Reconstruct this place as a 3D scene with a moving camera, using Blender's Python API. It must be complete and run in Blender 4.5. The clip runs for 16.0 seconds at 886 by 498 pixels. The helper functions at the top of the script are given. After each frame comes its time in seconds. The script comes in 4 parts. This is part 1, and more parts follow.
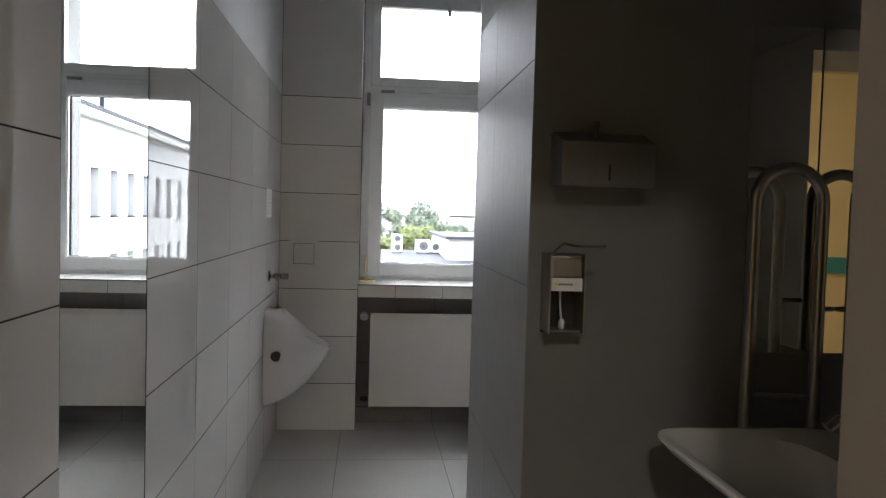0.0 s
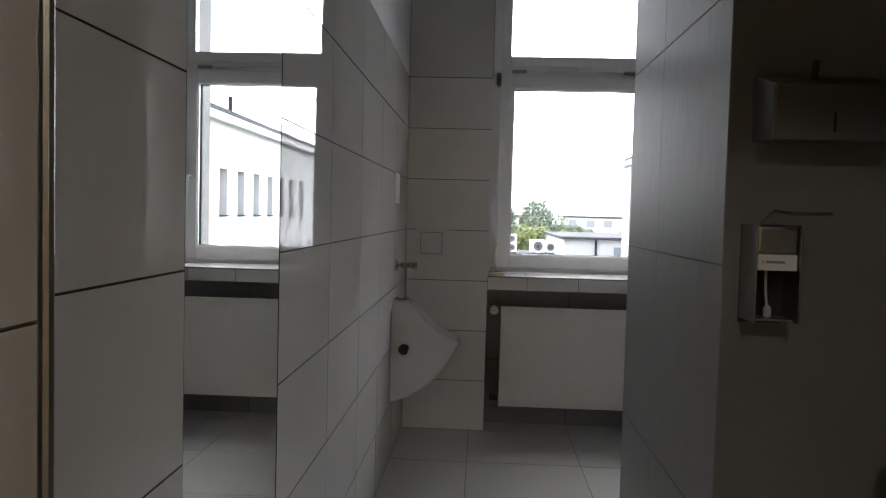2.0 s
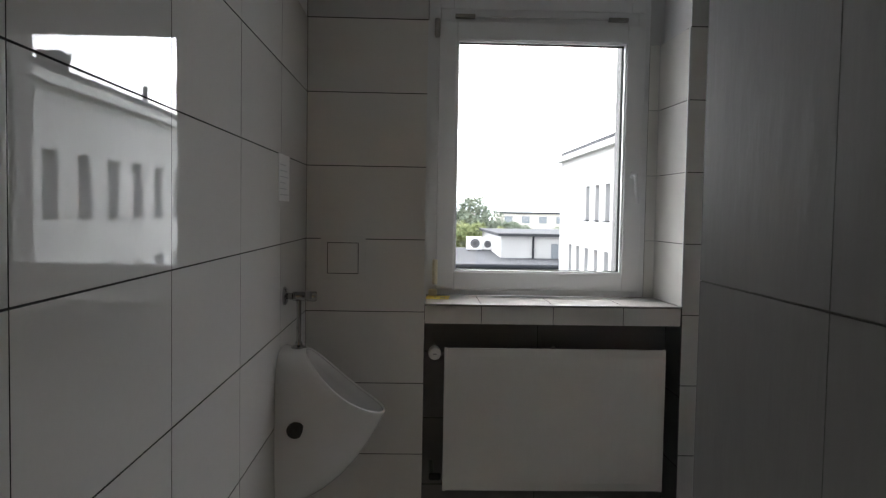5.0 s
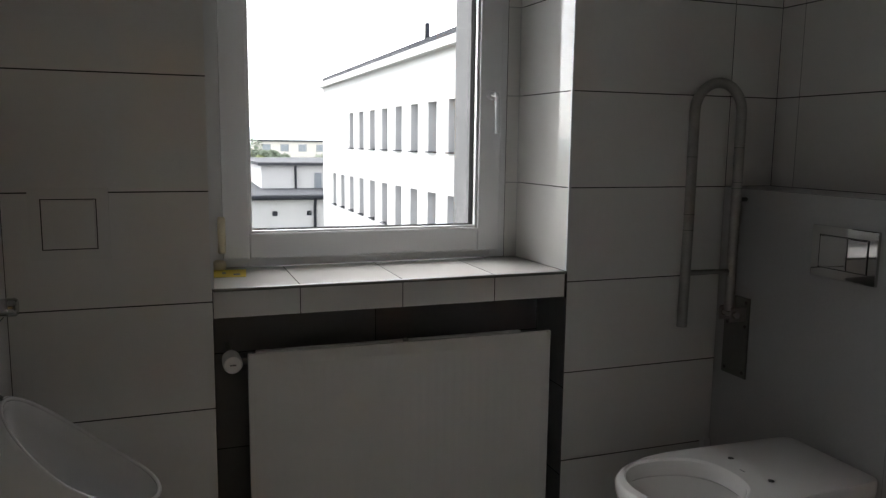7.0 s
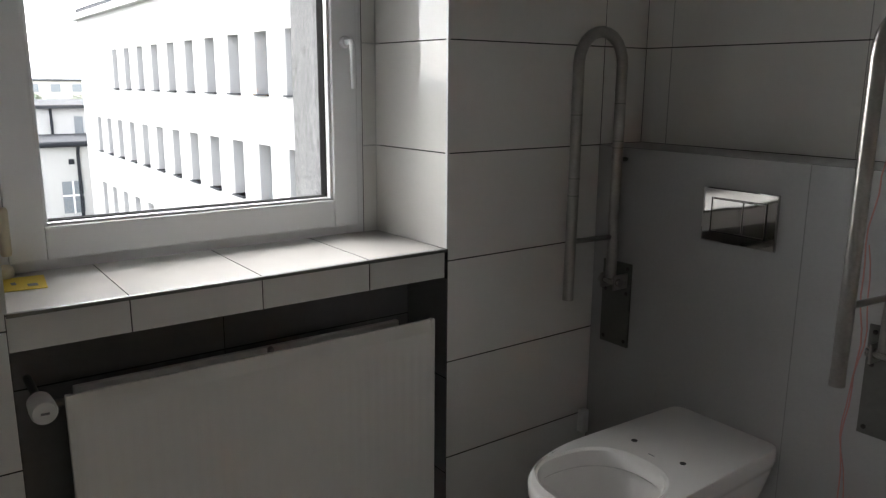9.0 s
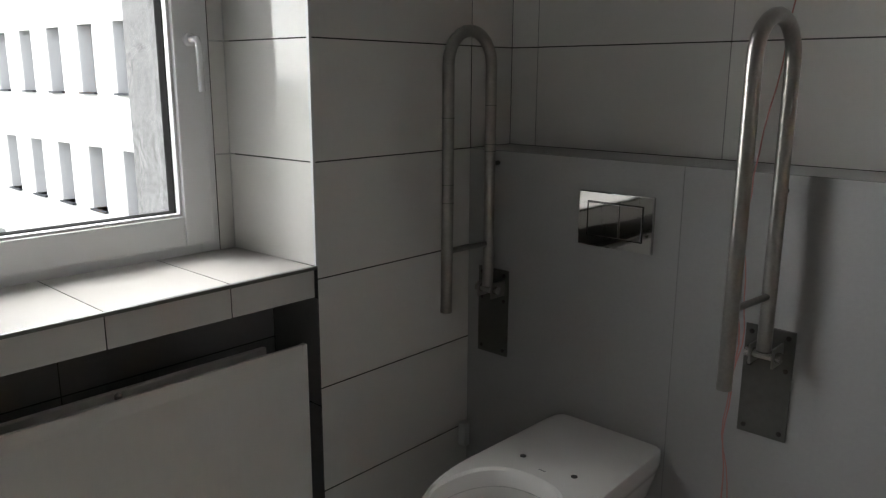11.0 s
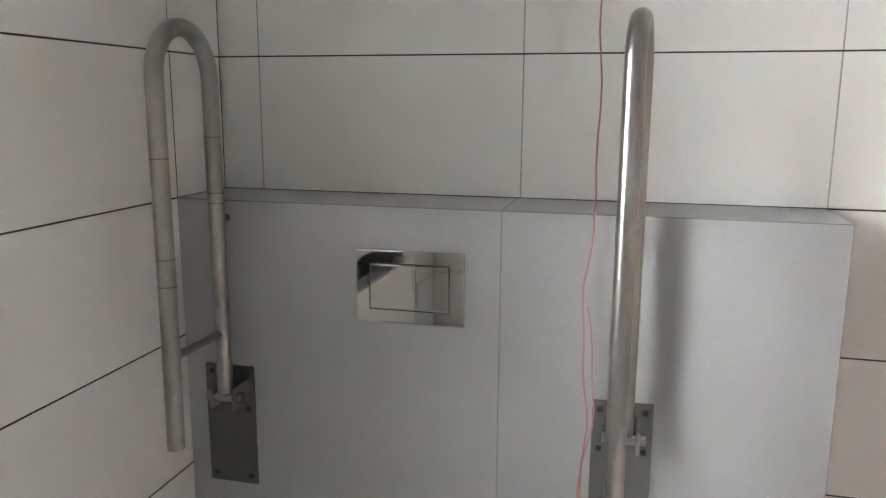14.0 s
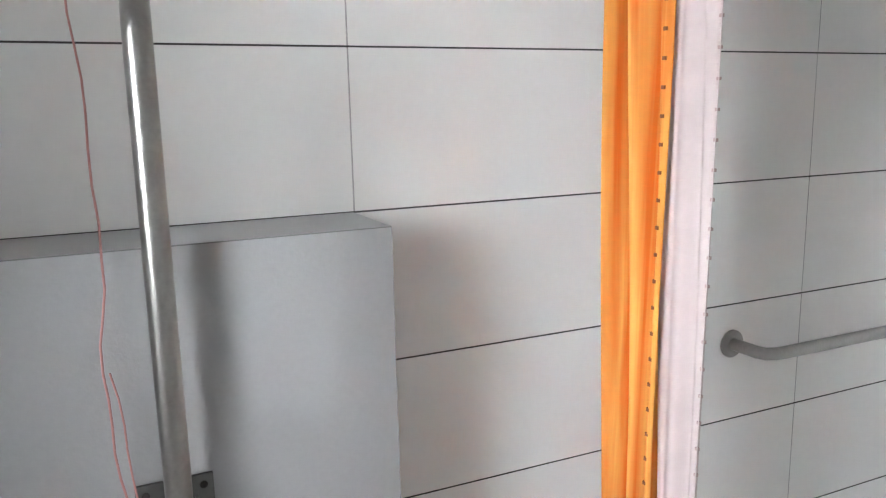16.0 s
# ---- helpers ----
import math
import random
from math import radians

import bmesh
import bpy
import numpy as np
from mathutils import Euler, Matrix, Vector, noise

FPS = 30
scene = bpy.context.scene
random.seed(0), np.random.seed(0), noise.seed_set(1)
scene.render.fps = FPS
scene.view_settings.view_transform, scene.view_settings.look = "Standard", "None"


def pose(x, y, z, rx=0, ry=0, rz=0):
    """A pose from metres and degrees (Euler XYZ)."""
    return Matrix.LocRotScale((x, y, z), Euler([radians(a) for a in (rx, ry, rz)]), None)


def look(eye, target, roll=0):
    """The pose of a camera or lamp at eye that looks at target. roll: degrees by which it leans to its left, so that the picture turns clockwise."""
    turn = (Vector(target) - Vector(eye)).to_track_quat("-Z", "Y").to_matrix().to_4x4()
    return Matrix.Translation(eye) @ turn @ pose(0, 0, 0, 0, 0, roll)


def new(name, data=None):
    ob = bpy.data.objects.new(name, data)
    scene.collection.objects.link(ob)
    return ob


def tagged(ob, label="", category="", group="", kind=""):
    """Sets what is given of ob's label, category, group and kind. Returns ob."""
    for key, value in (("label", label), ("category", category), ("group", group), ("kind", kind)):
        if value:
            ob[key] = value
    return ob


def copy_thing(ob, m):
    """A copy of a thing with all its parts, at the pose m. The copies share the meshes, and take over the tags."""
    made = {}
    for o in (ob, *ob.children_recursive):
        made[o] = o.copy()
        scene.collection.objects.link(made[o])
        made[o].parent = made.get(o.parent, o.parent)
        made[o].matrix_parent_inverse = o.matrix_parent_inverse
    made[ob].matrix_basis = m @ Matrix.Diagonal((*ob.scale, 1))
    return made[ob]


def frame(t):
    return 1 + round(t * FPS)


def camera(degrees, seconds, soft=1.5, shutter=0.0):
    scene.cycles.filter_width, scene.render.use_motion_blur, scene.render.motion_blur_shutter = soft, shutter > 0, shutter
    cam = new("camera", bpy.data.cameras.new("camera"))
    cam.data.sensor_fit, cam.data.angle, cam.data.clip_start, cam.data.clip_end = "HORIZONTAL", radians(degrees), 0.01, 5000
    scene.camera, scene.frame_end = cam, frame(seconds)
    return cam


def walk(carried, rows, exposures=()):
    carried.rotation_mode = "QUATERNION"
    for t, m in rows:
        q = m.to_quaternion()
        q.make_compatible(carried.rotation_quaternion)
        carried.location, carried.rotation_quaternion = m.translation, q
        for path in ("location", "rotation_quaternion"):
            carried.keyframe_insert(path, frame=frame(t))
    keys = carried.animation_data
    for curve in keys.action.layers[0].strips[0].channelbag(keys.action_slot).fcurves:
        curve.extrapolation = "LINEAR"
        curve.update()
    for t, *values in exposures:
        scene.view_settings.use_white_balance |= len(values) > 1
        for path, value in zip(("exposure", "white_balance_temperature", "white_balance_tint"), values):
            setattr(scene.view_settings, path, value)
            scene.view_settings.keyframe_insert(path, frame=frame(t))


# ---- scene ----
cam = camera(60.4, 16.0, soft=1.3)
PATH = [
    (0, (0.554, -4.829, 1.381), (0.749, -2.841, 1.294), 1.6),
    (0.5, (0.551, -4.81, 1.355), (0.618, -2.814, 1.267), 1.6),
    (1, (0.527, -4.749, 1.324), (0.508, -2.751, 1.234), 1.5),
    (1.5, (0.482, -4.647, 1.301), (0.408, -2.651, 1.209), 1.5),
    (2, (0.45, -4.531, 1.297), (0.35, -2.536, 1.204), 1.5),
    (2.5, (0.463, -4.344, 1.323), (0.344, -2.35, 1.223), 1.4),
    (3, (0.482, -4.128, 1.323), (0.393, -2.133, 1.22), 1.4),
    (5.5, (0.454, -2.892, 1.317), (0.648, -0.904, 1.221), 0.9),
    (6, (0.445, -2.628, 1.327), (0.808, -0.664, 1.217), 1.0),
    (6.5, (0.41, -2.355, 1.332), (0.889, -0.418, 1.195), 0.8),
    (7, (0.388, -2.115, 1.335), (1.063, -0.253, 1.059), 0.7),
    (7.5, (0.381, -1.944, 1.356), (1.234, -0.178, 0.963), 0.5),
    (8, (0.365, -1.818, 1.377), (1.265, -0.08, 0.964), 0.3),
    (8.5, (0.348, -1.732, 1.391), (1.318, -0.035, 0.967), 0.4),
    (9, (0.345, -1.669, 1.388), (1.495, -0.09, 0.961), 0.4),
    (9.5, (0.346, -1.644, 1.4), (1.604, -0.149, 0.971), 0.2),
    (10, (0.336, -1.617, 1.41), (1.692, -0.213, 0.975), 0.3),
    (12.5, (0.597, -1.264, 1.389), (2.147, -0.068, 0.982), -0.0),
    (13, (0.64, -1.162, 1.396), (2.298, -0.118, 0.996), 0.1),
    (13.5, (0.681, -1.054, 1.407), (2.467, -0.25, 1.004), 0.3),
    (14, (0.755, -0.93, 1.402), (2.661, -0.457, 1.022), 0.3),
    (14.5, (0.809, -0.836, 1.416), (2.764, -0.707, 1.016), 0.2),
    (15, (0.85, -0.765, 1.429), (2.797, -0.997, 1.034), 0.1),
    (15.5, (0.923, -0.775, 1.420), (2.796, -1.352, 1.028), 0.0),
    (16, (1.015, -0.870, 1.390), (2.808, -1.683, 1.022), -1.2),
]
EXPOSURES = [(0, 4.2, 6150, 10), (1, 4.05, 6200, 10), (2, 3.65, 6250, 10), (3, 3.45, 6300, 10), (5.5, 3.35, 6400, 10), (6, 3.25, 6420, 10), (7, 3.15, 6450, 10), (8, 3.75, 6500, 10), (9, 3.6, 6500, 10), (10.2, 3.5, 6480, 9),
             (12.5, 4.05, 6550, 8), (13, 4.25, 6550, 8), (13.5, 5.0, 6500, 9), (14.5, 5.7, 6450, 9), (15, 5.6, 6280, 9), (15.5, 5.5, 6250, 10), (16, 5.4, 6100, 10)]
walk(cam, [(t, look(eye, target, roll)) for t, eye, target, roll in PATH], EXPOSURES)

# ---- world, sun, lamps ----
world = bpy.data.worlds.new("sky")
scene.world = world
world.use_nodes = True
wn = world.node_tree.nodes
wl = world.node_tree.links
sky = wn.new("ShaderNodeTexSky")
sky.sky_type = "NISHITA"
sky.sun_disc = False
sky.sun_elevation = radians(55)
sky.sun_rotation = radians(-15)
sky.dust_density = 1.5
sky.air_density = 1.0
pale = wn.new("ShaderNodeHueSaturation")
pale.inputs["Saturation"].default_value = 0.12
wl.new(sky.outputs[0], pale.inputs["Color"])
wl.new(pale.outputs[0], wn["Background"].inputs["Color"])
wn["Background"].inputs["Strength"].default_value = 0.15
sun_data = bpy.data.lights.new("sun", "SUN")
sun_data.energy = 0.25
sun_data.angle = radians(40)
sun_data.color = (1.0, 0.97, 0.93)
sun = new("sun", sun_data)
sun.matrix_world = look((-11, 41, 60), (0, 0, 0))

# ---- materials ----


def material(name, color, rough=0.5, metal=0.0, vary=0.06, scale=30.0, bump=0.0, bump_scale=200.0, depth=0.002, stretch=1.0, spec=0.5, piece=0.0, coat=0.0, stain=0.0, stain_scale=3.0, wave=0.0):
    """Principled surface with two scales of colour noise, optional bump, wide waviness and per-piece tone."""
    m = bpy.data.materials.new(name)
    m.use_nodes = True
    n, l = m.node_tree.nodes, m.node_tree.links
    b = n["Principled BSDF"]
    b.inputs["Roughness"].default_value = rough
    b.inputs["Metallic"].default_value = metal
    b.inputs["Specular IOR Level"].default_value = spec
    b.inputs["Coat Weight"].default_value = coat
    b.inputs["Coat Roughness"].default_value = 0.05
    co = n.new("ShaderNodeTexCoord")
    t1 = n.new("ShaderNodeTexNoise")
    t1.inputs["Scale"].default_value = scale
    t1.inputs["Detail"].default_value = 4
    l.new(co.outputs["Object"], t1.inputs["Vector"])
    t2 = n.new("ShaderNodeTexNoise")
    t2.inputs["Scale"].default_value = stain_scale
    t2.inputs["Detail"].default_value = 3
    l.new(co.outputs["Object"], t2.inputs["Vector"])
    total = n.new("ShaderNodeMath")
    total.operation = "MULTIPLY_ADD"
    l.new(t1.outputs["Fac"], total.inputs[0])
    total.inputs[1].default_value = 2 * vary
    total.inputs[2].default_value = 1.0 - vary
    second = n.new("ShaderNodeMath")
    second.operation = "MULTIPLY_ADD"
    l.new(t2.outputs["Fac"], second.inputs[0])
    second.inputs[1].default_value = 2 * stain
    second.inputs[2].default_value = -stain
    add = n.new("ShaderNodeMath")
    add.operation = "ADD"
    l.new(total.outputs[0], add.inputs[0])
    l.new(second.outputs[0], add.inputs[1])
    last = add
    if piece:
        info = n.new("ShaderNodeObjectInfo")
        tone = n.new("ShaderNodeMath")
        tone.operation = "MULTIPLY_ADD"
        l.new(info.outputs["Random"], tone.inputs[0])
        tone.inputs[1].default_value = 2 * piece
        tone.inputs[2].default_value = -piece
        last = n.new("ShaderNodeMath")
        last.operation = "ADD"
        l.new(add.outputs[0], last.inputs[0])
        l.new(tone.outputs[0], last.inputs[1])
    mul = n.new("ShaderNodeVectorMath")
    mul.operation = "SCALE"
    mul.inputs[0].default_value = color
    l.new(last.outputs[0], mul.inputs["Scale"])
    l.new(mul.outputs[0], b.inputs["Base Color"])
    if bump or wave:
        tb = n.new("ShaderNodeTexNoise")
        tb.inputs["Scale"].default_value = bump_scale
        tb.inputs["Detail"].default_value = 3
        mp = n.new("ShaderNodeMapping")
        mp.inputs["Scale"].default_value = (1.0, stretch, 1.0)
        l.new(co.outputs["Object"], mp.inputs["Vector"])
        l.new(mp.outputs[0], tb.inputs["Vector"])
        bn = n.new("ShaderNodeBump")
        bn.inputs["Strength"].default_value = bump
        bn.inputs["Distance"].default_value = depth
        l.new(tb.outputs["Fac"], bn.inputs["Height"])
        if wave:
            tw = n.new("ShaderNodeTexNoise")
            tw.inputs["Scale"].default_value = 5.0
            tw.inputs["Detail"].default_value = 1
            l.new(co.outputs["Object"], tw.inputs["Vector"])
            bw = n.new("ShaderNodeBump")
            bw.inputs["Strength"].default_value = wave
            bw.inputs["Distance"].default_value = 0.004
            l.new(tw.outputs["Fac"], bw.inputs["Height"])
            l.new(bn.outputs[0], bw.inputs["Normal"])
            l.new(bw.outputs[0], b.inputs["Normal"])
        else:
            l.new(bn.outputs[0], b.inputs["Normal"])
    return m


TILE = material("white_tile", (0.775, 0.762, 0.735), 0.008, spec=0.38, vary=0.02, scale=60, bump=0.012, bump_scale=40, piece=0.025, stain=0.03, stain_scale=2.5, wave=0.035)
GREY_TILE = material("grey_tile", (0.40, 0.40, 0.395), 0.32, vary=0.05, scale=90, bump=0.25, bump_scale=120, piece=0.03, stain=0.05, stain_scale=3)
RELIEF_TILE = material("grey_relief_tile", (0.27, 0.268, 0.265), 0.46, vary=0.05, scale=14, bump=0.8, bump_scale=18, depth=0.003, stretch=0.3, spec=0.4, piece=0.03, stain=0.05)
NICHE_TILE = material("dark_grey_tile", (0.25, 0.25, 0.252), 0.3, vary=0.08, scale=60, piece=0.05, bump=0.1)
FLOOR_TILE = material("floor_tile", (0.60, 0.60, 0.595), 0.26, vary=0.06, scale=40, bump=0.15, bump_scale=90, piece=0.03, stain=0.07, stain_scale=2)
GREY_GROUT = material("grey_grout", (0.22, 0.22, 0.215), 0.9, vary=0.1, scale=80)
GROUT = material("dark_grout", (0.05, 0.048, 0.045), 0.9, vary=0.2, scale=80)
PLASTER = material("wall_paint", (0.62, 0.62, 0.62), 0.7, vary=0.03, scale=20, bump=0.15, bump_scale=150, stain=0.04, stain_scale=1.5)
CEILING = material("ceiling_paint", (0.75, 0.75, 0.74), 0.8, vary=0.02, scale=12, bump=0.1, stain=0.03)
ENTRANCE_PAINT = material("beige_wall_paint", (0.30, 0.255, 0.21), 0.6, vary=0.04, scale=25, bump=0.15, bump_scale=160, stain=0.05)
DARK_PAINT = material("grey_wall_paint", (0.155, 0.153, 0.15), 0.55, vary=0.05, scale=25, bump=0.2, bump_scale=180, stain=0.06)
PVC = material("white_pvc", (0.78, 0.79, 0.80), 0.25, vary=0.01, scale=15, stain=0.03, stain_scale=5)
CREAM = material("aged_cream_plastic", (0.70, 0.63, 0.48), 0.4, vary=0.05)
GASKET = material("black_rubber", (0.012, 0.012, 0.012), 0.9, spec=0.05)
VALVE_CHROME = material("worn_chrome", (0.40, 0.40, 0.40), 0.12, metal=1.0, vary=0.05)
DARK_HOLE = material("dark_recess", (0.05, 0.045, 0.04), 0.6)
GRILLE = material("fan_grille_grey", (0.09, 0.09, 0.095), 0.7)
PORCELAIN = material("white_porcelain", (0.80, 0.79, 0.78), 0.14, vary=0.01, coat=0.1, stain=0.02)
ENAMEL = material("white_radiator_enamel", (0.80, 0.785, 0.75), 0.3, vary=0.02, stain=0.05, stain_scale=4, bump=0.04)
STEEL = material("brushed_steel", (0.33, 0.32, 0.30), 0.30, metal=1.0, vary=0.14, scale=140, stain=0.22, stain_scale=14, bump=0.05)
PLATE_STEEL = material("dark_plate_steel", (0.17, 0.17, 0.16), 0.38, metal=0.9, vary=0.12, scale=60, stain=0.1, stain_scale=8)
CASE_STEEL = material("satin_case_steel", (0.25, 0.25, 0.25), 0.40, metal=0.9, vary=0.08, scale=90, stain=0.08)
DULL_STEEL = material("dull_steel", (0.34, 0.33, 0.31), 0.42, metal=1.0, vary=0.12, scale=90, stain=0.1)
CHROME = material("polished_chrome", (0.85, 0.85, 0.86), 0.03, metal=1.0, vary=0.01)
BRIGHT_STEEL = material("bright_pivot_steel", (0.62, 0.61, 0.59), 0.18, metal=1.0, vary=0.05)
PLATE_CHROME = material("pressed_chrome_plate", (0.60, 0.60, 0.60), 0.04, metal=1.0, vary=0.02, wave=0.25)
MIRROR = material("mirror_silver", (0.93, 0.95, 0.94), 0.0, metal=1.0, vary=0.0)
BLACK = material("black_plastic", (0.015, 0.015, 0.017), 0.4)
WHITE_PLASTIC = material("white_plastic", (0.75, 0.75, 0.73), 0.35, vary=0.02)
PAPER = material("white_paper", (0.75, 0.75, 0.74), 0.8, vary=0.03)
FAINT_INK = material("faint_print", (0.52, 0.52, 0.53), 0.8)
INK = material("grey_print", (0.25, 0.25, 0.26), 0.8)
YELLOW_CARD = material("yellow_card", (0.75, 0.55, 0.06), 0.6, vary=0.08, scale=50)
RED_CORD = material("red_cord", (0.50, 0.24, 0.22), 0.7, vary=0.15, scale=200)
ROUGHCAST = material("roughcast", (0.12, 0.12, 0.12), 0.9, vary=0.95, scale=75, bump=1.0, bump_scale=60)
RENDER_WHITE = material("white_render", (0.40, 0.40, 0.398), 0.85, vary=0.03, scale=2, stain=0.06, stain_scale=0.3, bump=0.1)
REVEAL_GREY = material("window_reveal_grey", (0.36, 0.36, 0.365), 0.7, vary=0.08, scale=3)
ROOF_FELT = material("roofing_felt", (0.045, 0.047, 0.052), 0.9, spec=0.1, vary=0.2, scale=1.5, stain=0.2, stain_scale=0.4)
SLATE = material("dark_metal_edge", (0.02, 0.022, 0.027), 0.7, spec=0.1, vary=0.15, scale=4)
FAR_GLASS = material("far_window_glass", (0.16, 0.18, 0.20), 0.1, vary=0.2, scale=0.6)
YELLOW_WALL = material("yellow_wall_paint", (0.70, 0.54, 0.28), 0.6, vary=0.03, scale=10, stain=0.04)
TEAL = material("teal_rail", (0.04, 0.22, 0.21), 0.5, vary=0.05)
GREEN_DOOR = material("grey_green_door_paint", (0.14, 0.155, 0.14), 0.4, vary=0.04)
BARK = material("bark", (0.12, 0.09, 0.06), 0.9, vary=0.3, scale=6)
LEAF_DARK = material("leaf_dark", (0.10, 0.125, 0.085), 0.8, vary=0.35, scale=0.8, piece=0.1)
LEAF_LIGHT = material("leaf_light", (0.14, 0.165, 0.06), 0.8, vary=0.35, scale=0.8, piece=0.1)
GROUND = material("ground_grass_and_asphalt", (0.12, 0.13, 0.10), 0.9, vary=0.3, scale=0.1)
BRICK_RED = material("chimney_brick", (0.30, 0.13, 0.09), 0.85, vary=0.2, scale=5)
TINT_WALL = material("apartment_render", (0.40, 0.38, 0.35), 0.85, vary=0.06, scale=0.3)


def cloth(name, color, trans):
    m = material(name, color, 0.8, vary=0.12, scale=25, stain=0.08, stain_scale=6, bump=0.15, bump_scale=400)
    n, l = m.node_tree.nodes, m.node_tree.links
    b = n["Principled BSDF"]
    t = n.new("ShaderNodeBsdfTranslucent")
    t.inputs["Color"].default_value = (*color, 1)
    mix = n.new("ShaderNodeMixShader")
    mix.inputs[0].default_value = trans
    l.new(b.outputs[0], mix.inputs[1])
    l.new(t.outputs[0], mix.inputs[2])
    l.new(mix.outputs[0], n["Material Output"].inputs["Surface"])
    return m


def paint_fold_light(m, low, high):
    """Vertical streaks on a cloth: fold highlights and shadows put into its colour."""
    n, l = m.node_tree.nodes, m.node_tree.links
    co = n.new("ShaderNodeTexCoord")
    mp = n.new("ShaderNodeMapping")
    mp.inputs["Scale"].default_value = (1.6, 0.6, 0.04)
    t = n.new("ShaderNodeTexNoise")
    t.inputs["Scale"].default_value = 30.0
    t.inputs["Detail"].default_value = 5
    t.inputs["Distortion"].default_value = 0.6
    ramp = n.new("ShaderNodeValToRGB")
    ramp.color_ramp.elements[0].position = 0.36
    ramp.color_ramp.elements[0].color = (*low, 1)
    ramp.color_ramp.elements[1].position = 0.68
    ramp.color_ramp.elements[1].color = (*high, 1)
    l.new(co.outputs["Object"], mp.inputs["Vector"])
    l.new(mp.outputs[0], t.inputs["Vector"])
    l.new(t.outputs["Fac"], ramp.inputs[0])
    l.new(ramp.outputs[0], n["Principled BSDF"].inputs["Base Color"])
    l.new(ramp.outputs[0], n["Translucent BSDF"].inputs["Color"])
    return m


ORANGE = cloth("orange_curtain_cloth", (0.80, 0.30, 0.045), 0.45)
LINER = cloth("pale_liner_cloth", (0.62, 0.53, 0.51), 0.3)
# deep orange paints the shaded folds, yellow their highlights
paint_fold_light(ORANGE, (0.76, 0.19, 0.01), (0.92, 0.56, 0.13))
STITCH = material("faded_pink_stitch", (0.45, 0.33, 0.31), 0.8)
HEM = material("brown_eyelet", (0.28, 0.10, 0.02), 0.7)


def glass_material():
    m = bpy.data.materials.new("window_glass")
    m.use_nodes = True
    n, l = m.node_tree.nodes, m.node_tree.links
    clear = n.new("ShaderNodeBsdfTransparent")
    gloss = n.new("ShaderNodeBsdfGlossy")
    gloss.inputs["Roughness"].default_value = 0.01
    fres = n.new("ShaderNodeFresnel")
    fres.inputs["IOR"].default_value = 1.45
    mix = n.new("ShaderNodeMixShader")
    l.new(fres.outputs[0], mix.inputs[0])
    l.new(clear.outputs[0], mix.inputs[1])
    l.new(gloss.outputs[0], mix.inputs[2])
    l.new(mix.outputs[0], n["Material Output"].inputs["Surface"])
    return m


GLASS = glass_material()


def glow(name, color, strength):
    m = bpy.data.materials.new(name)
    m.use_nodes = True
    b = m.node_tree.nodes["Principled BSDF"]
    b.inputs["Base Color"].default_value = (*color, 1)
    b.inputs["Emission Color"].default_value = (*color, 1)
    b.inputs["Emission Strength"].default_value = strength
    return m


# ---- building blocks ----


def part(name, bm, mat, parent=None, label="", smooth=False):
    me = bpy.data.meshes.new(name)
    bm.normal_update()
    bm.to_mesh(me)
    bm.free()
    if smooth:
        for p in me.polygons:
            p.use_smooth = True
        me.set_sharp_from_angle(angle=radians(38))
    me.materials.append(mat)
    ob = new(name, me)
    if parent:
        ob.parent = parent
        ob.matrix_parent_inverse = parent.matrix_basis.inverted()
    if label:
        ob["label"] = label
    return ob


def base(name, x, y, z, label="", category="", group="", kind=""):
    ob = new(name)
    ob.empty_display_size = 0.05
    ob.matrix_basis = pose(x, y, z)
    return tagged(ob, label, category, group, kind)


def block(x0, y0, z0, x1, y1, z1, bevel=0.0, bm=None, segs=2):
    own = bmesh.new()
    r = bmesh.ops.create_cube(own, size=1.0)
    for v in own.verts:
        v.co = Vector(((x0 + x1) / 2 + v.co.x * abs(x1 - x0), (y0 + y1) / 2 + v.co.y * abs(y1 - y0), (z0 + z1) / 2 + v.co.z * abs(z1 - z0)))
    if bevel:
        bmesh.ops.bevel(own, geom=own.edges[:], offset=bevel, segments=segs, profile=0.7, affect="EDGES")
    if bm is None:
        return own
    return merge(bm, own)


def merge(bm, own):
    me = bpy.data.meshes.new("tmp")
    own.to_mesh(me)
    own.free()
    bm.from_mesh(me)
    bpy.data.meshes.remove(me)
    return bm


def tube(points, r, sides=14, bm=None, caps=True):
    """A round tube along a polyline."""
    bm = bm or bmesh.new()
    pts = [Vector(p) for p in points]
    rings = []
    tangent = (pts[1] - pts[0]).normalized()
    side = tangent.orthogonal().normalized()
    for i, p in enumerate(pts):
        if i == 0:
            t = (pts[1] - pts[0]).normalized()
        elif i == len(pts) - 1:
            t = (pts[-1] - pts[-2]).normalized()
        else:
            t = ((pts[i + 1] - p).normalized() + (p - pts[i - 1]).normalized()).normalized()
        side = (side - t * side.dot(t)).normalized()
        up = t.cross(side)
        rings.append([bm.verts.new(p + (side * math.cos(a) + up * math.sin(a)) * r) for a in [2 * math.pi * k / sides for k in range(sides)]])
    for a, b in zip(rings, rings[1:]):
        for k in range(sides):
            bm.faces.new((a[k], a[(k + 1) % sides], b[(k + 1) % sides], b[k]))
    if caps:
        bm.faces.new(list(reversed(rings[0])))
        bm.faces.new(rings[-1])
    return bm


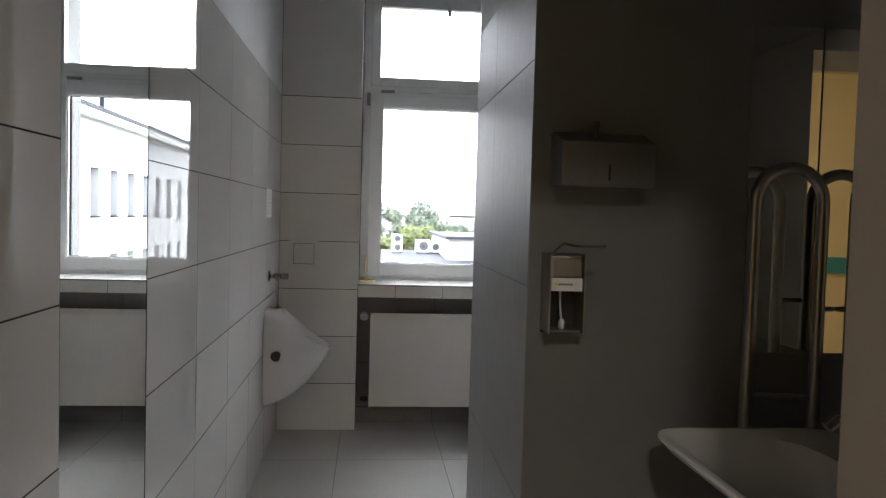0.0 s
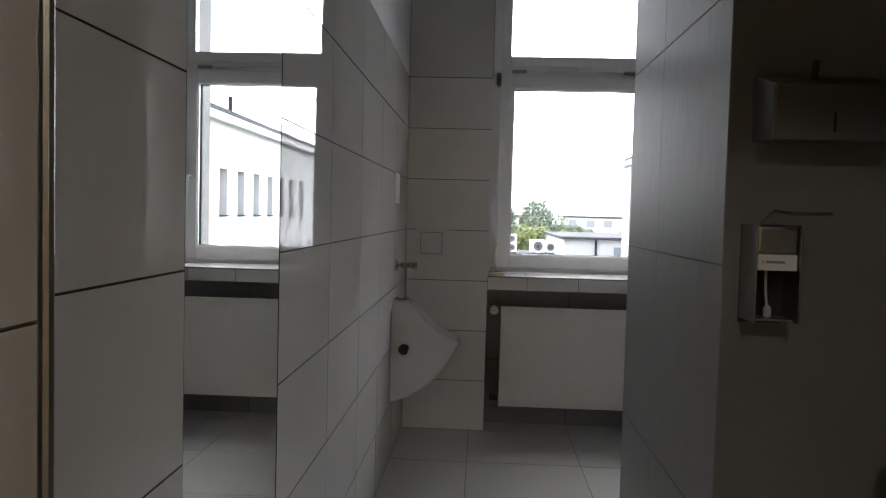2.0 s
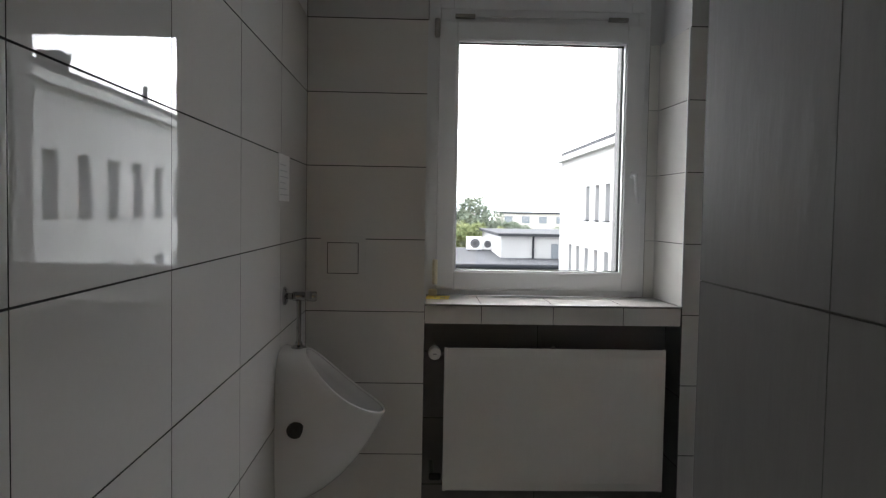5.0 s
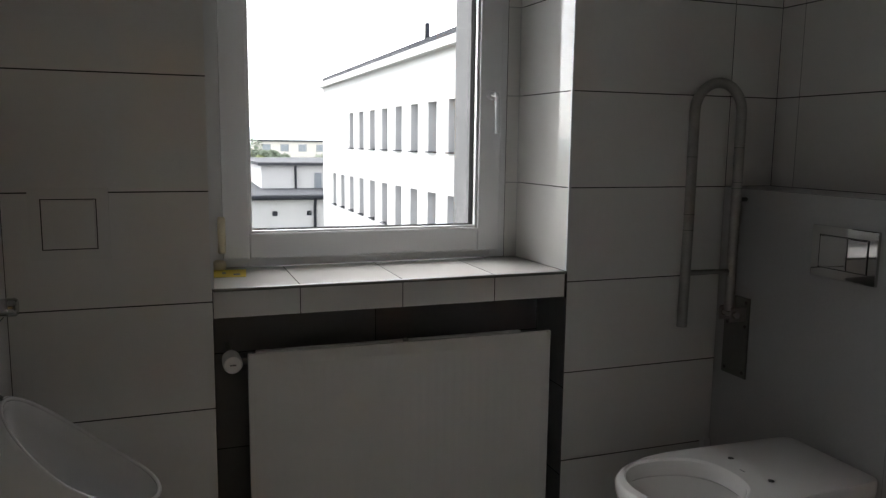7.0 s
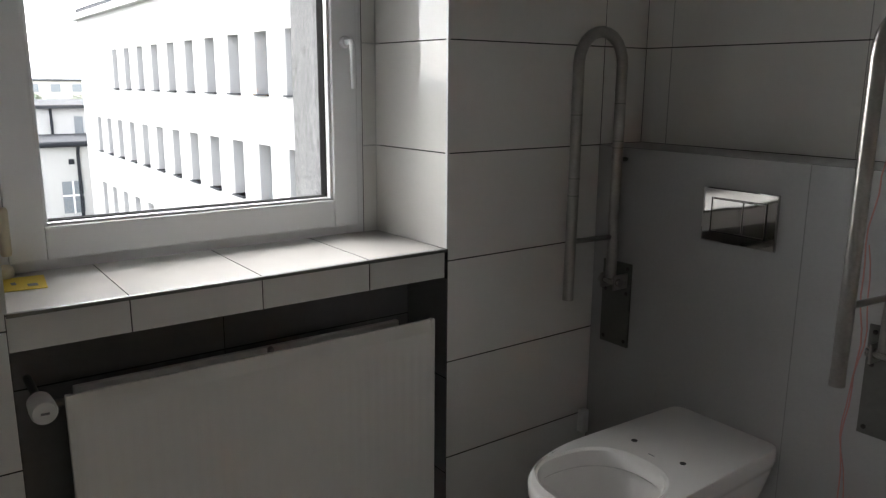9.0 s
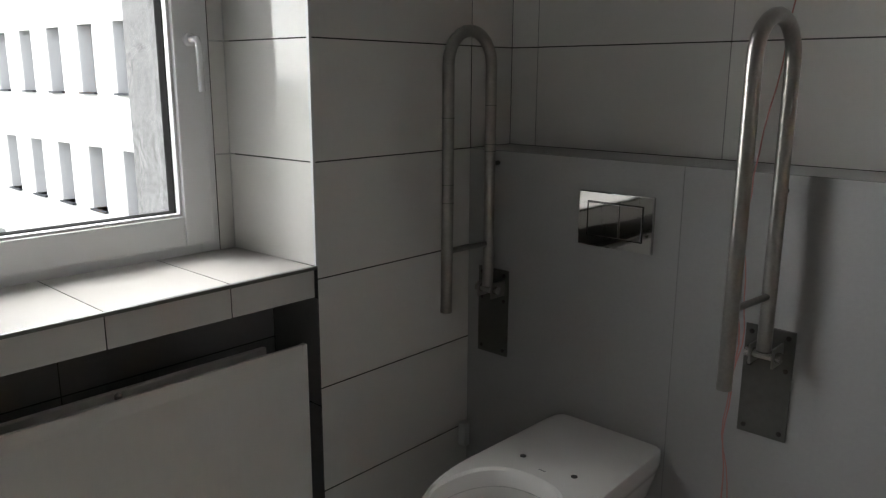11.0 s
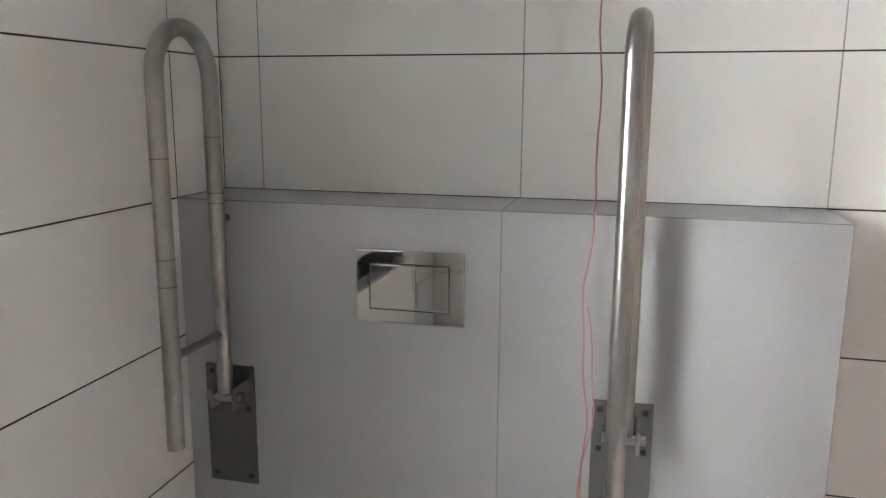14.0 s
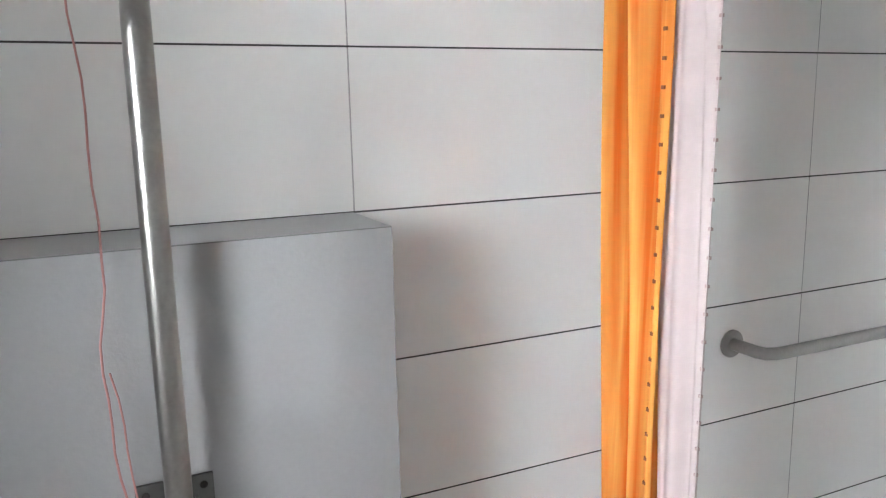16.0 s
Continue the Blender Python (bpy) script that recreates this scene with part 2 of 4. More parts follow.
def loft(loops, cap_first=False, cap_last=True):
    bm = bmesh.new()
    rows = [[bm.verts.new(p) for p in loop] for loop in loops]
    n = len(rows[0])
    for a, b in zip(rows, rows[1:]):
        for k in range(n):
            bm.faces.new((a[k], a[(k + 1) % n], b[(k + 1) % n], b[k]))
    if cap_first:
        bm.faces.new(list(reversed(rows[0])))
    if cap_last:
        bm.faces.new(rows[-1])
    bmesh.ops.recalc_face_normals(bm, faces=bm.faces[:])
    return bm


def lathe(profile, axis, origin, sides=24):
    """Turned shape: profile of (radius, distance along axis)."""
    axis = Vector(axis).normalized()
    u = axis.orthogonal().normalized()
    w = axis.cross(u)
    o = Vector(origin)
    loops = [[o + axis * d + (u * math.cos(a) + w * math.sin(a)) * max(r, 1e-4) for a in [2 * math.pi * k / sides for k in range(sides)]] for r, d in profile]
    return loft(loops, True, True)


TURN = {
    "+x": Matrix(((0, 0, 1), (1, 0, 0), (0, 1, 0))),
    "-y": Matrix(((1, 0, 0), (0, 0, -1), (0, 1, 0))),
    "-x": Matrix(((0, 0, -1), (-1, 0, 0), (0, 1, 0))),
    "+y": Matrix(((-1, 0, 0), (0, 0, 1), (0, 1, 0))),
    "+z": Matrix(((1, 0, 0), (0, 1, 0), (0, 0, 1))),
}
TILE_MESHES = {}
TILE_T = 0.003


def tile(parent, mat, facing, center, w, h, name="tile", tilt=True):
    """One tile whose face lies at center, w wide and h high, with softened arrises."""
    key = (round(w, 3), round(h, 3), mat.name)
    if key not in TILE_MESHES:
        bm = bmesh.new()
        c, g = 0.0004, 0.0013
        x, y = w / 2 - 0.0009, h / 2 - g
        r0 = [bm.verts.new((sx * x, sy * y, -TILE_T)) for sx, sy in ((-1, -1), (1, -1), (1, 1), (-1, 1))]
        r1 = [bm.verts.new((sx * x, sy * y, -c)) for sx, sy in ((-1, -1), (1, -1), (1, 1), (-1, 1))]
        r2 = [bm.verts.new((sx * (x - c), sy * (y - c), 0)) for sx, sy in ((-1, -1), (1, -1), (1, 1), (-1, 1))]
        for a, b in ((r0, r1), (r1, r2)):
            for k in range(4):
                bm.faces.new((a[k], a[(k + 1) % 4], b[(k + 1) % 4], b[k]))
        for f in bm.faces:
            f.material_index = 1
        bm.faces.new(r2)
        me = bpy.data.meshes.new(name)
        bm.to_mesh(me)
        bm.free()
        me.materials.append(mat)
        me.materials.append(GREY_GROUT if mat in (GREY_TILE, FLOOR_TILE, RELIEF_TILE) else GROUT)
        TILE_MESHES[key] = me
    ob = new(name, TILE_MESHES[key])
    m = Matrix.Translation(center) @ TURN[facing].to_4x4()
    if tilt:
        m = m @ pose(0, 0, 0, random.uniform(-0.06, 0.06), random.uniform(-0.06, 0.06), 0)
    ob.parent = parent
    ob.matrix_parent_inverse = parent.matrix_basis.inverted()
    ob.matrix_basis = m
    return ob


def tile_field(parent, mat, facing, plane, us, vs, keep=None):
    """Tiles between the joints us (along the wall) and vs (up); plane is the face's coordinate."""
    for u0, u1 in zip(us, us[1:]):
        for v0, v1 in zip(vs, vs[1:]):
            u, v = (u0 + u1) / 2, (v0 + v1) / 2
            if keep and not keep(u, v):
                continue
            c = {"x": (plane, u, v), "y": (u, plane, v), "z": (u, v, plane)}[facing[1]]
            tile(parent, mat, facing, c, abs(u1 - u0), abs(v1 - v0))


ROWS = [0.3 * k for k in range(8)]
TILED = 2.1
HIGH = 3.2
ROOM_X = 2.368
BOX_X, BOX_Y = 2.169, -1.303
LEFT_JOINTS = [0.0, -0.582, -1.160, -1.715, -2.283]
MIRROR_Y = (-2.85, -3.395)
DOOR_Y0, DOOR_Y1 = -3.92, -4.32
WALL_X2 = 1.782
DISP_Y = -2.838
DISP_BACK = DISP_Y + 0.03
NOOK_X, NOOK_Y = 1.85, -3.05
PART_X, PART_END = 0.978, -1.775

CURTAIN_Y = -1.72

# ---- setting ----
floor = part("floor", block(-0.2, DOOR_Y1, -0.12, 2.6, 0.3, -TILE_T), GROUT)
tagged(floor, "grey floor of large square stoneware tiles", "floor", kind="structure")
corridor_floor = part("floor_corridor", block(-2.2, -7.6, -0.12, 4.2, DOOR_Y1 - 0.004, -0.002), FLOOR_TILE)
tagged(corridor_floor, "plain grey corridor floor outside the washroom", "floor", kind="structure")
ceiling = part("ceiling", block(-0.3, DOOR_Y1, HIGH, 2.7, 0.75, HIGH + 0.15), CEILING)
tagged(ceiling, "white painted plaster ceiling", "ceiling", kind="structure")
ceiling2 = part("ceiling_corridor", block(-2.3, -7.7, 2.9, 4.3, DOOR_Y1 - 0.004, 3.05), CEILING)
tagged(ceiling2, "white painted corridor ceiling", "ceiling", kind="structure")

wall_left = part("wall_left", block(-0.2, DOOR_Y0, 0, -TILE_T, 0.4, HIGH), GROUT)
tagged(wall_left, "white glossy tiled wall beside the urinal", "wall", kind="structure")
wall_left_top = part("plaster", block(-TILE_T, DOOR_Y0, TILED + 0.003, -0.002, -0.002, HIGH - 0.002), PLASTER, wall_left, "grey painted plaster above the tiles")
wall_right = part("wall_right", block(ROOM_X + TILE_T, -3.2, 0, ROOM_X + 0.2, 0.4, HIGH), GROUT)
tagged(wall_right, "white tiled wall behind the toilet and the shower", "wall", kind="structure")
part("plaster", block(ROOM_X + 0.002, NOOK_Y + 0.001, TILED + 0.003, ROOM_X + TILE_T, -0.002, HIGH - 0.002), PLASTER, wall_right, "grey painted plaster above the tiles")

# window wall: piers, apron behind the radiator, lintel
WX0, WX1, SILL, WTOP, OUT = 0.493, 1.576, 0.933, 2.86, 0.66
REVEAL_X, REVEAL_Y = 1.561, 0.353
NICHE = 0.2
wb = bmesh.new()
block(-0.2, TILE_T, -0.4, WX0 - TILE_T, OUT, HIGH, bm=wb)
block(WX1 + TILE_T, TILE_T, -0.4, ROOM_X + 0.2, OUT, HIGH, bm=wb)
block(WX0 - TILE_T, NICHE + TILE_T, -0.4, WX1 + TILE_T, OUT - 0.001, SILL - 0.02, bm=wb)
block(WX0 - TILE_T, TILE_T, WTOP, WX1 + TILE_T, OUT - 0.001, HIGH - 0.001, bm=wb)
wall_back = part("wall_window", wb, GROUT)
tagged(wall_back, "white tiled wall with the window and radiator niche", "wall", kind="structure")
pb = bmesh.new()
block(0, 0.002, TILED + 0.003, WX0 - 0.002, TILE_T, HIGH - 0.002, bm=pb)
block(WX1 + 0.002, 0.002, TILED + 0.003, ROOM_X, TILE_T, HIGH - 0.002, bm=pb)
block(WX0 - 0.002, 0.002, WTOP - 0.002, WX1 + 0.002, TILE_T, HIGH - 0.002, bm=pb)
block(WX0 - TILE_T, TILE_T, TILED + 0.003, WX0 - 0.002, 0.37, WTOP, bm=pb)
block(WX1 + 0.002, TILE_T, TILED + 0.003, WX1 + TILE_T, 0.37, WTOP, bm=pb)
part("plaster", pb, PLASTER, wall_back, "grey painted plaster round the window head")
rc = bmesh.new()
block(1.447, 0.44, 0.9, 1.57, OUT + 0.03, 2.9, bm=rc)
block(0.502, 0.44, 0.9, 0.60, OUT + 0.03, 2.9, bm=rc)
part("outer_reveal", rc, ROUGHCAST, wall_back, "rough grey roughcast outer window reveal")
facade = part("outer_face", block(-8, OUT + 0.002, -10, 0.50, OUT + 0.04, 6), ROUGHCAST, wall_back, "rough plaster outer face")
part("outer_face", block(1.572, OUT + 0.002, -10, 9.2, OUT + 0.04, 6), ROUGHCAST, wall_back, "rough plaster outer face")

for x in (WX0, WX1):
    part("edge_strip", block(x - 0.004, -0.0015, SILL + 0.003, x + 0.004, 0.008, TILED), PVC, wall_back, "white plastic tile edge strip")

# entrance side
wd = bmesh.new()
block(-0.2, DOOR_Y1, 0, 0.09 - TILE_T, DOOR_Y0 - TILE_T, HIGH, bm=wd)
block(1.16, DOOR_Y1, 0, 2.6, DOOR_Y0, HIGH, bm=wd)
block(0.08, DOOR_Y1, 2.12, 1.17, DOOR_Y0 - 0.001, HIGH - 0.001, bm=wd)
wall_door = part("wall_entrance", wd, ENTRANCE_PAINT)
tagged(wall_door, "beige painted wall round the open entrance", "wall", kind="structure")
trim_1 = part("trim_1", tube([(0.094, DOOR_Y0 - 0.004, 0), (0.094, DOOR_Y0 - 0.004, TILED)], 0.006, 8), DULL_STEEL)
tagged(trim_1, "thin metal tile edge strip at the wall corner", "trim", kind="structure")
wb2 = bmesh.new()
block(WALL_X2, DOOR_Y0, 0, NOOK_X - TILE_T, DISP_Y, HIGH, bm=wb2)
block(NOOK_X - TILE_T, DOOR_Y0, 0, ROOM_X + 0.2, NOOK_Y - TILE_T, HIGH, bm=wb2)
wall_side = part("wall_basin", wb2, DARK_PAINT)
tagged(wall_side, "dark grey wall behind the washbasin", "wall", kind="structure")
wall_disp = part("wall_dispenser", block(PART_X + TILE_T, DISP_Y, 0, NOOK_X - TILE_T, DISP_BACK, HIGH), DARK_PAINT)
tagged(wall_disp, "dark grey wall carrying towel and soap dispensers", "wall", kind="structure")
wall_part = part("wall_partition", block(PART_X + TILE_T, DISP_BACK, 0, PART_X + 0.11, PART_END, HIGH), GREY_GROUT)
part("plaster", block(PART_X + 0.002, DISP_Y + 0.001, TILED + 0.004, PART_X + TILE_T, PART_END - 0.001, HIGH - 0.002), PLASTER, wall_part, "grey painted plaster above the tiles")
tagged(wall_part, "grey tiled partition wall beside the shower", "wall", kind="structure")

# corridor shell
cw = bmesh.new()
block(-2.3, -7.7, 0, 4.3, -7.5, 2.95, bm=cw)
block(-2.3, -7.5, 0, -2.1, DOOR_Y1 - 0.004, 2.95, bm=cw)
block(4.1, -7.5, 0, 4.3, DOOR_Y1 - 0.004, 2.95, bm=cw)
block(-2.1, DOOR_Y1 - 0.05, 0, 0.08, DOOR_Y1 - 0.004, 2.95, bm=cw)
block(1.17, DOOR_Y1 - 0.05, 0, 4.1, DOOR_Y1 - 0.004, 2.95, bm=cw)
block(0.08, DOOR_Y1 - 0.05, 2.12, 1.17, DOOR_Y1 - 0.004, 2.95, bm=cw)
wall_corr = part("wall_corridor", cw, YELLOW_WALL)
tagged(wall_corr, "warm yellow painted corridor walls", "wall", kind="structure")
part("bumper_rail", block(-2.1, -7.5, 0.95, 4.1, -7.47, 1.1, 0.01), TEAL, wall_corr, "teal protective wall strip")

# window
win = base("window_1", 1.03, 0.40, SILL, "white plastic window with fixed upper light", "window", kind="structure")
FY0, FY1 = 0.352, 0.422


def ring(x0, z0, x1, z1, w, y0, y1, bev=0.004):
    bm = bmesh.new()
    block(x0, y0, z0, x0 + w, y1, z1, bev, bm)
    block(x1 - w, y0, z0, x1, y1, z1, bev, bm)
    block(x0 + w, y0 + 0.0006, z0, x1 - w, y1 - 0.0006, z0 + w, bev, bm)
    block(x0 + w, y0 + 0.0006, z1 - w, x1 - w, y1 - 0.0006, z1, bev, bm)
    return bm


part("window_frame", ring(0.497, 0.935, 1.512, 2.855, 0.055, FY0, FY1), PVC, win)
part("transom", block(0.552, FY0 + 0.001, 2.172, 1.457, FY1, 2.245, 0.004), PVC, win)
part("sash", ring(0.545, 0.962, 1.487, 2.182, 0.082, FY0 - 0.018, FY1 - 0.02, 0.006), PVC, win)
part("glazing_bead", ring(0.624, 1.039, 1.409, 2.105, 0.012, FY0 - 0.005, FY0 + 0.02, 0.003), PVC, win)
part("gasket", ring(0.632, 1.047, 1.401, 2.097, 0.006, FY0 + 0.016, FY0 + 0.052, 0.001), GASKET, win)
part("upper_sash", ring(0.548, 2.24, 1.487, 2.83, 0.062, FY0 - 0.006, FY1 - 0.012, 0.006), PVC, win)
for z0, z1 in ((1.052, 2.092), (2.30, 2.77)):
    pane = part("pane", block(0.60 if z0 > 2 else 0.635, FY0 + 0.044, z0, 1.435 if z0 > 2 else 1.397, FY0 + 0.048, z1), GLASS, win)
    pane.visible_shadow = False
part("handle_rosette", lathe([(0.001, 0), (0.017, 0.0), (0.017, 0.008), (0.013, 0.012), (0.001, 0.012)], (0, -1, 0), (1.447, FY0 - 0.018, 1.50)), PVC, win)
part("handle", tube([(1.447, FY0 - 0.028, 1.50), (1.447, FY0 - 0.058, 1.50), (1.446, FY0 - 0.066, 1.49), (1.449, FY0 - 0.064, 1.45), (1.454, FY0 - 0.056, 1.40), (1.457, FY0 - 0.052, 1.37)], 0.0085, 10), PVC, win, smooth=True)
part("hinge", lathe([(0.011, 0), (0.013, 0.01), (0.013, 0.075), (0.009, 0.085)], (0, 0, -1), (0.535, FY0 - 0.02, 2.19)), DULL_STEEL, win, "dark metal hinge cap")
part("hinge", lathe([(0.010, 0), (0.012, 0.006), (0.012, 0.108), (0.009, 0.114)], (0, 0, 1), (0.541, FY0 - 0.02, 0.985)), CREAM, win, "yellowed hinge cover")
for x in (0.66, 1.36):
    part("latch", block(x - 0.045, FY0 - 0.022, 2.196, x + 0.045, FY0 + 0.002, 2.214, 0.004), DULL_STEEL, win)
part("latch_bar", tube([(0.62, FY0 - 0.008, 2.206), (1.40, FY0 - 0.008, 2.206)], 0.004, 8), PVC, win)
part("upper_latch", block(1.05, FY0 - 0.03, 2.72, 1.075, FY0 - 0.004, 2.84, 0.004), PVC, win)

# sill
sill = part("window_sill", block(WX0 + 0.001, 0.02, 0.862, WX1 - 0.001, FY0 + 0.001, SILL - TILE_T), GROUT)
tagged(sill, "white tiled window sill above the radiator niche", "sill", kind="structure")
SX = [WX0, 0.731, 1.034, 1.331, WX1]
for a, b in zip(SX, SX[1:]):
    tile(sill, TILE, "+z", ((a + b) / 2, 0.183, SILL), b - a, 0.366)
    tile(sill, TILE, "-y", ((a + b) / 2, 0.012, 0.889), b - a, 0.080)
part("edge_strip", block(WX0 + 0.002, -0.002, 0.926, WX1 - 0.002, 0.010, 0.935, 0.002), PLATE_STEEL, sill, "thin grey edge strip")
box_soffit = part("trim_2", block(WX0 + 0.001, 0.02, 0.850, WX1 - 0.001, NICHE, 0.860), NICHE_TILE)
tagged(box_soffit, "dark soffit board over the radiator niche", "trim", kind="structure")

# boxed cistern housing
boxing = part("wall_boxing", block(BOX_X + TILE_T, BOX_Y + TILE_T, 0, ROOM_X + 0.004, -0.001, 1.2 - TILE_T), GREY_GROUT)
tagged(boxing, "low grey tiled boxing hiding the toilet cistern", "wall", kind="structure")

# floor mirror set in the tiles
mirror_1 = part("mirror", block(-TILE_T, MIRROR_Y[1] + 0.002, 0.10, -0.001, MIRROR_Y[0] - 0.002, TILED - 0.002, 0.001), MIRROR)
tagged(mirror_1, "tall frameless mirror set flush in the tiles", "mirror")
mirror_2 = part("mirror", block(1.575, DISP_Y - 0.006, 1.03, WALL_X2 - 0.008, DISP_Y - 0.0005, 1.92, 0.001), MIRROR)
tagged(mirror_2, "narrow frameless mirror in the corner above the washbasin", "mirror")
mirror_3 = part("mirror", block(WALL_X2 - 0.006, -3.54, 1.03, WALL_X2 - 0.0005, DISP_Y - 0.008, 1.92, 0.001), MIRROR)
tagged(mirror_3, "frameless wall mirror above the washbasin", "mirror")

# corridor lamp and door leaf
lamp = base("ceiling_light", 0.6, -6.0, 2.9, "round warm corridor ceiling light", "ceiling light")
part("housing", lathe([(0.17, 0), (0.18, -0.02), (0.17, -0.03)], (0, 0, 1), (0.6, -6.0, 2.9), 32), WHITE_PLASTIC, lamp)
part("diffuser", lathe([(0.16, -0.031), (0.14, -0.06), (0.08, -0.075), (0.001, -0.08)], (0, 0, 1), (0.6, -6.0, 2.9), 32), glow("lamp_glow", (1.0, 0.90, 0.78), 6.5), lamp, smooth=True)

# ---- things: window side ----


def radiator():
    x0, x1, z0, z1 = 0.577, 1.496, 0.163, 0.760
    ob = base("radiator", 1.035, 0.0, z0, "white enamelled panel radiator in the niche under the window", "radiator")
    # pressed front panel with shallow vertical flutes
    bm = bmesh.new()
    n = 132
    cols = []
    for i in range(n + 1):
        x = x0 + 0.012 + (x1 - x0 - 0.024) * i / n
        ph = (i % 4) / 4
        cols.append((x, -0.0003 if ph in (0.25, 0.5) else 0.0))
    zs = [(z0 + 0.004, 0.006), (z0 + 0.035, 0.0), (z0 + 0.06, 1), (z1 - 0.06, 1), (z1 - 0.035, 0.0), (z1 - 0.004, 0.006)]
    rows = []
    for z, k in zs:
        row = []
        for x, d in cols:
            y = -0.055 + (d if k == 1 else (0.004 if k == 0.006 else 0.0))
            row.append(bm.verts.new((x, y, z)))
        rows.append(row)
    for a, b in zip(rows, rows[1:]):
        for i in range(n):
            bm.faces.new((a[i], a[i + 1], b[i + 1], b[i]))
    for a in (x0, x1 - 0.0125):
        part("panel_edge", block(a, -0.0545, z0, a + 0.0125, -0.038, z1, 0.003), ENAMEL, ob)
    part("panel_backing", block(x0 + 0.006, -0.050, z0 + 0.001, x1 - 0.006, -0.040, z1 - 0.001, 0.002), ENAMEL, ob)
    part("front_panel", bm, ENAMEL, ob, "fluted white front panel")
    part("inner_panel", block(x0 + 0.02, -0.026, z0 + 0.01, x1 - 0.03, -0.012, z1 - 0.014, 0.004), ENAMEL, ob)
    part("back_panel", block(x0 + 0.03, 0.034, z0 + 0.01, x1 - 0.06, 0.050, z1 - 0.016, 0.004), ENAMEL, ob)
    fins = bmesh.new()
    k = 60
    for i in range(k):
        x = x0 + 0.05 + (x1 - x0 - 0.12) * i / (k - 1)
        block(x, -0.013, z0 + 0.03, x + 0.0015, 0.033, z1 - 0.06, 0, fins)
    part("convector", fins, DULL_STEEL, ob)
    part("vent_plug", lathe([(0.006, 0), (0.008, 0.004), (0.008, 0.014), (0.004, 0.018)], (0, 0, 1), (1.03, -0.031, z1 - 0.010), 12), DULL_STEEL, ob)
    part("pipe", tube([(x0 + 0.06, 0.012, 0.725), (0.548, 0.012, 0.725), (0.540, 0.03, 0.725), (0.540, NICHE, 0.725)], 0.009, 10), DULL_STEEL, ob, smooth=True)
    part("return_pipe", tube([(x0 + 0.06, 0.012, 0.20), (0.545, 0.012, 0.20), (0.535, 0.03, 0.20), (0.535, NICHE, 0.20)], 0.010, 10), DULL_STEEL, ob, smooth=True)
    part("lockshield", lathe([(0.012, 0), (0.016, 0.006), (0.016, 0.045), (0.011, 0.05)], (-1, 0, 0), (0.572, 0.012, 0.20), 14), BLACK, ob, "black return valve cap")
    knob = part("thermostat_head", lathe([(0.012, 0.05), (0.018, 0.045), (0.0245, 0.03), (0.026, 0.0), (0.026, -0.028), (0.023, -0.036), (0.015, -0.038), (0.001, -0.038)], (0, 1, 0), (0.537, -0.02, 0.735), 24), WHITE_PLASTIC, ob, "white thermostat knob", smooth=True)
    part("mark", block(0.529, -0.0605, 0.733, 0.545, -0.058, 0.737), INK, knob)


radiator()


def urinal():
    ob = base("urinal", 0, -0.53, 0.30, "white porcelain wall urinal with pointed lip", "urinal")
    N = 56
    yc = -0.53
    rim, inner, wall = [], [], []
    for k in range(N):
        a = 2 * math.pi * k / N
        c, s = math.cos(a), math.sin(a)
        # slope plane from the top (x .075, z .842) to the tip (x .362, z .632)
        u = 0.5 - 0.5 * c
        wide = 0.150 * (abs(s) ** 0.9) * (1.0 - 0.30 * max(0.0, u - 0.45))
        wide = math.copysign(wide, s)
        px, pz = 0.075 + 0.280 * u, 0.842 - 0.218 * u - 0.030 * math.sin(math.pi * u)
        rim.append(Vector((px, yc + wide, pz)))
        cx, cz = 0.2, 0.745
        q = 0.935
        inner.append(Vector((cx + (px - cx) * q, yc + wide * q, cz + (pz - cz) * q - 0.012)))
        e = 0.5
        wy = math.copysign(abs(s) ** e, s) * 0.152
        wz = 0.572 + math.copysign(abs(c) ** e, c) * 0.272
        wall.append(Vector((0.002, yc + wy, wz)))
    loops = []
    for f in (0.0, 0.08, 0.2, 0.35, 0.5, 0.65, 0.8, 0.92, 1.0):
        g = 1 - f
        row = []
        for r, w in zip(rim, wall):
            low = max(0.0, (0.80 - r.z) / 0.17)
            mid = (r + w) / 2 + Vector((0.05 * low + 0.012, 0.0, -0.085 * low * low - 0.01))
            mid.y = yc + (mid.y - yc) * 1.12
            row.append(w * (f * f) + mid * (2 * f * g) + r * (g * g))
        loops.append(row)
    loops.reverse()
    lip = [(r + i) / 2 + Vector((0, 0, 0.006)) for r, i in zip(rim, inner)]
    loops.append(lip)
    loops.append(inner)
    deep = Vector((-0.42, 0.0, -0.90))
    for f, d in ((0.04, 0.03), (0.10, 0.075), (0.22, 0.125), (0.42, 0.165), (0.66, 0.185), (0.88, 0.192)):
        loops.append([i.lerp(Vector((0.20, yc, 0.735)), f) + deep * d for i in inner])
    part("bowl", loft(loops, False, True), PORCELAIN, ob, smooth=True)
    part("rim", tube([(r + i) / 2 + Vector((0, 0, 0.0035)) for r, i in zip(rim + rim[:1], inner + inner[:1])], 0.0045, 10, caps=False), PORCELAIN, ob, "rounded glazed rim", smooth=True)
    for s in (-1, 1):
        part("fixing_recess", lathe([(0.026, 0), (0.029, 0.006), (0.022, 0.007), (0.001, 0.001)], (0.25, s, -0.1), (0.070, yc + s * 0.158, 0.60), 20), DARK_HOLE, ob, "dark fixing hole with a screw")
    part("drain", lathe([(0.02, 0), (0.022, 0.003), (0.001, 0.004)], (0.2, 0, 1), (0.118, yc, 0.566), 16), CHROME, ob)


urinal()


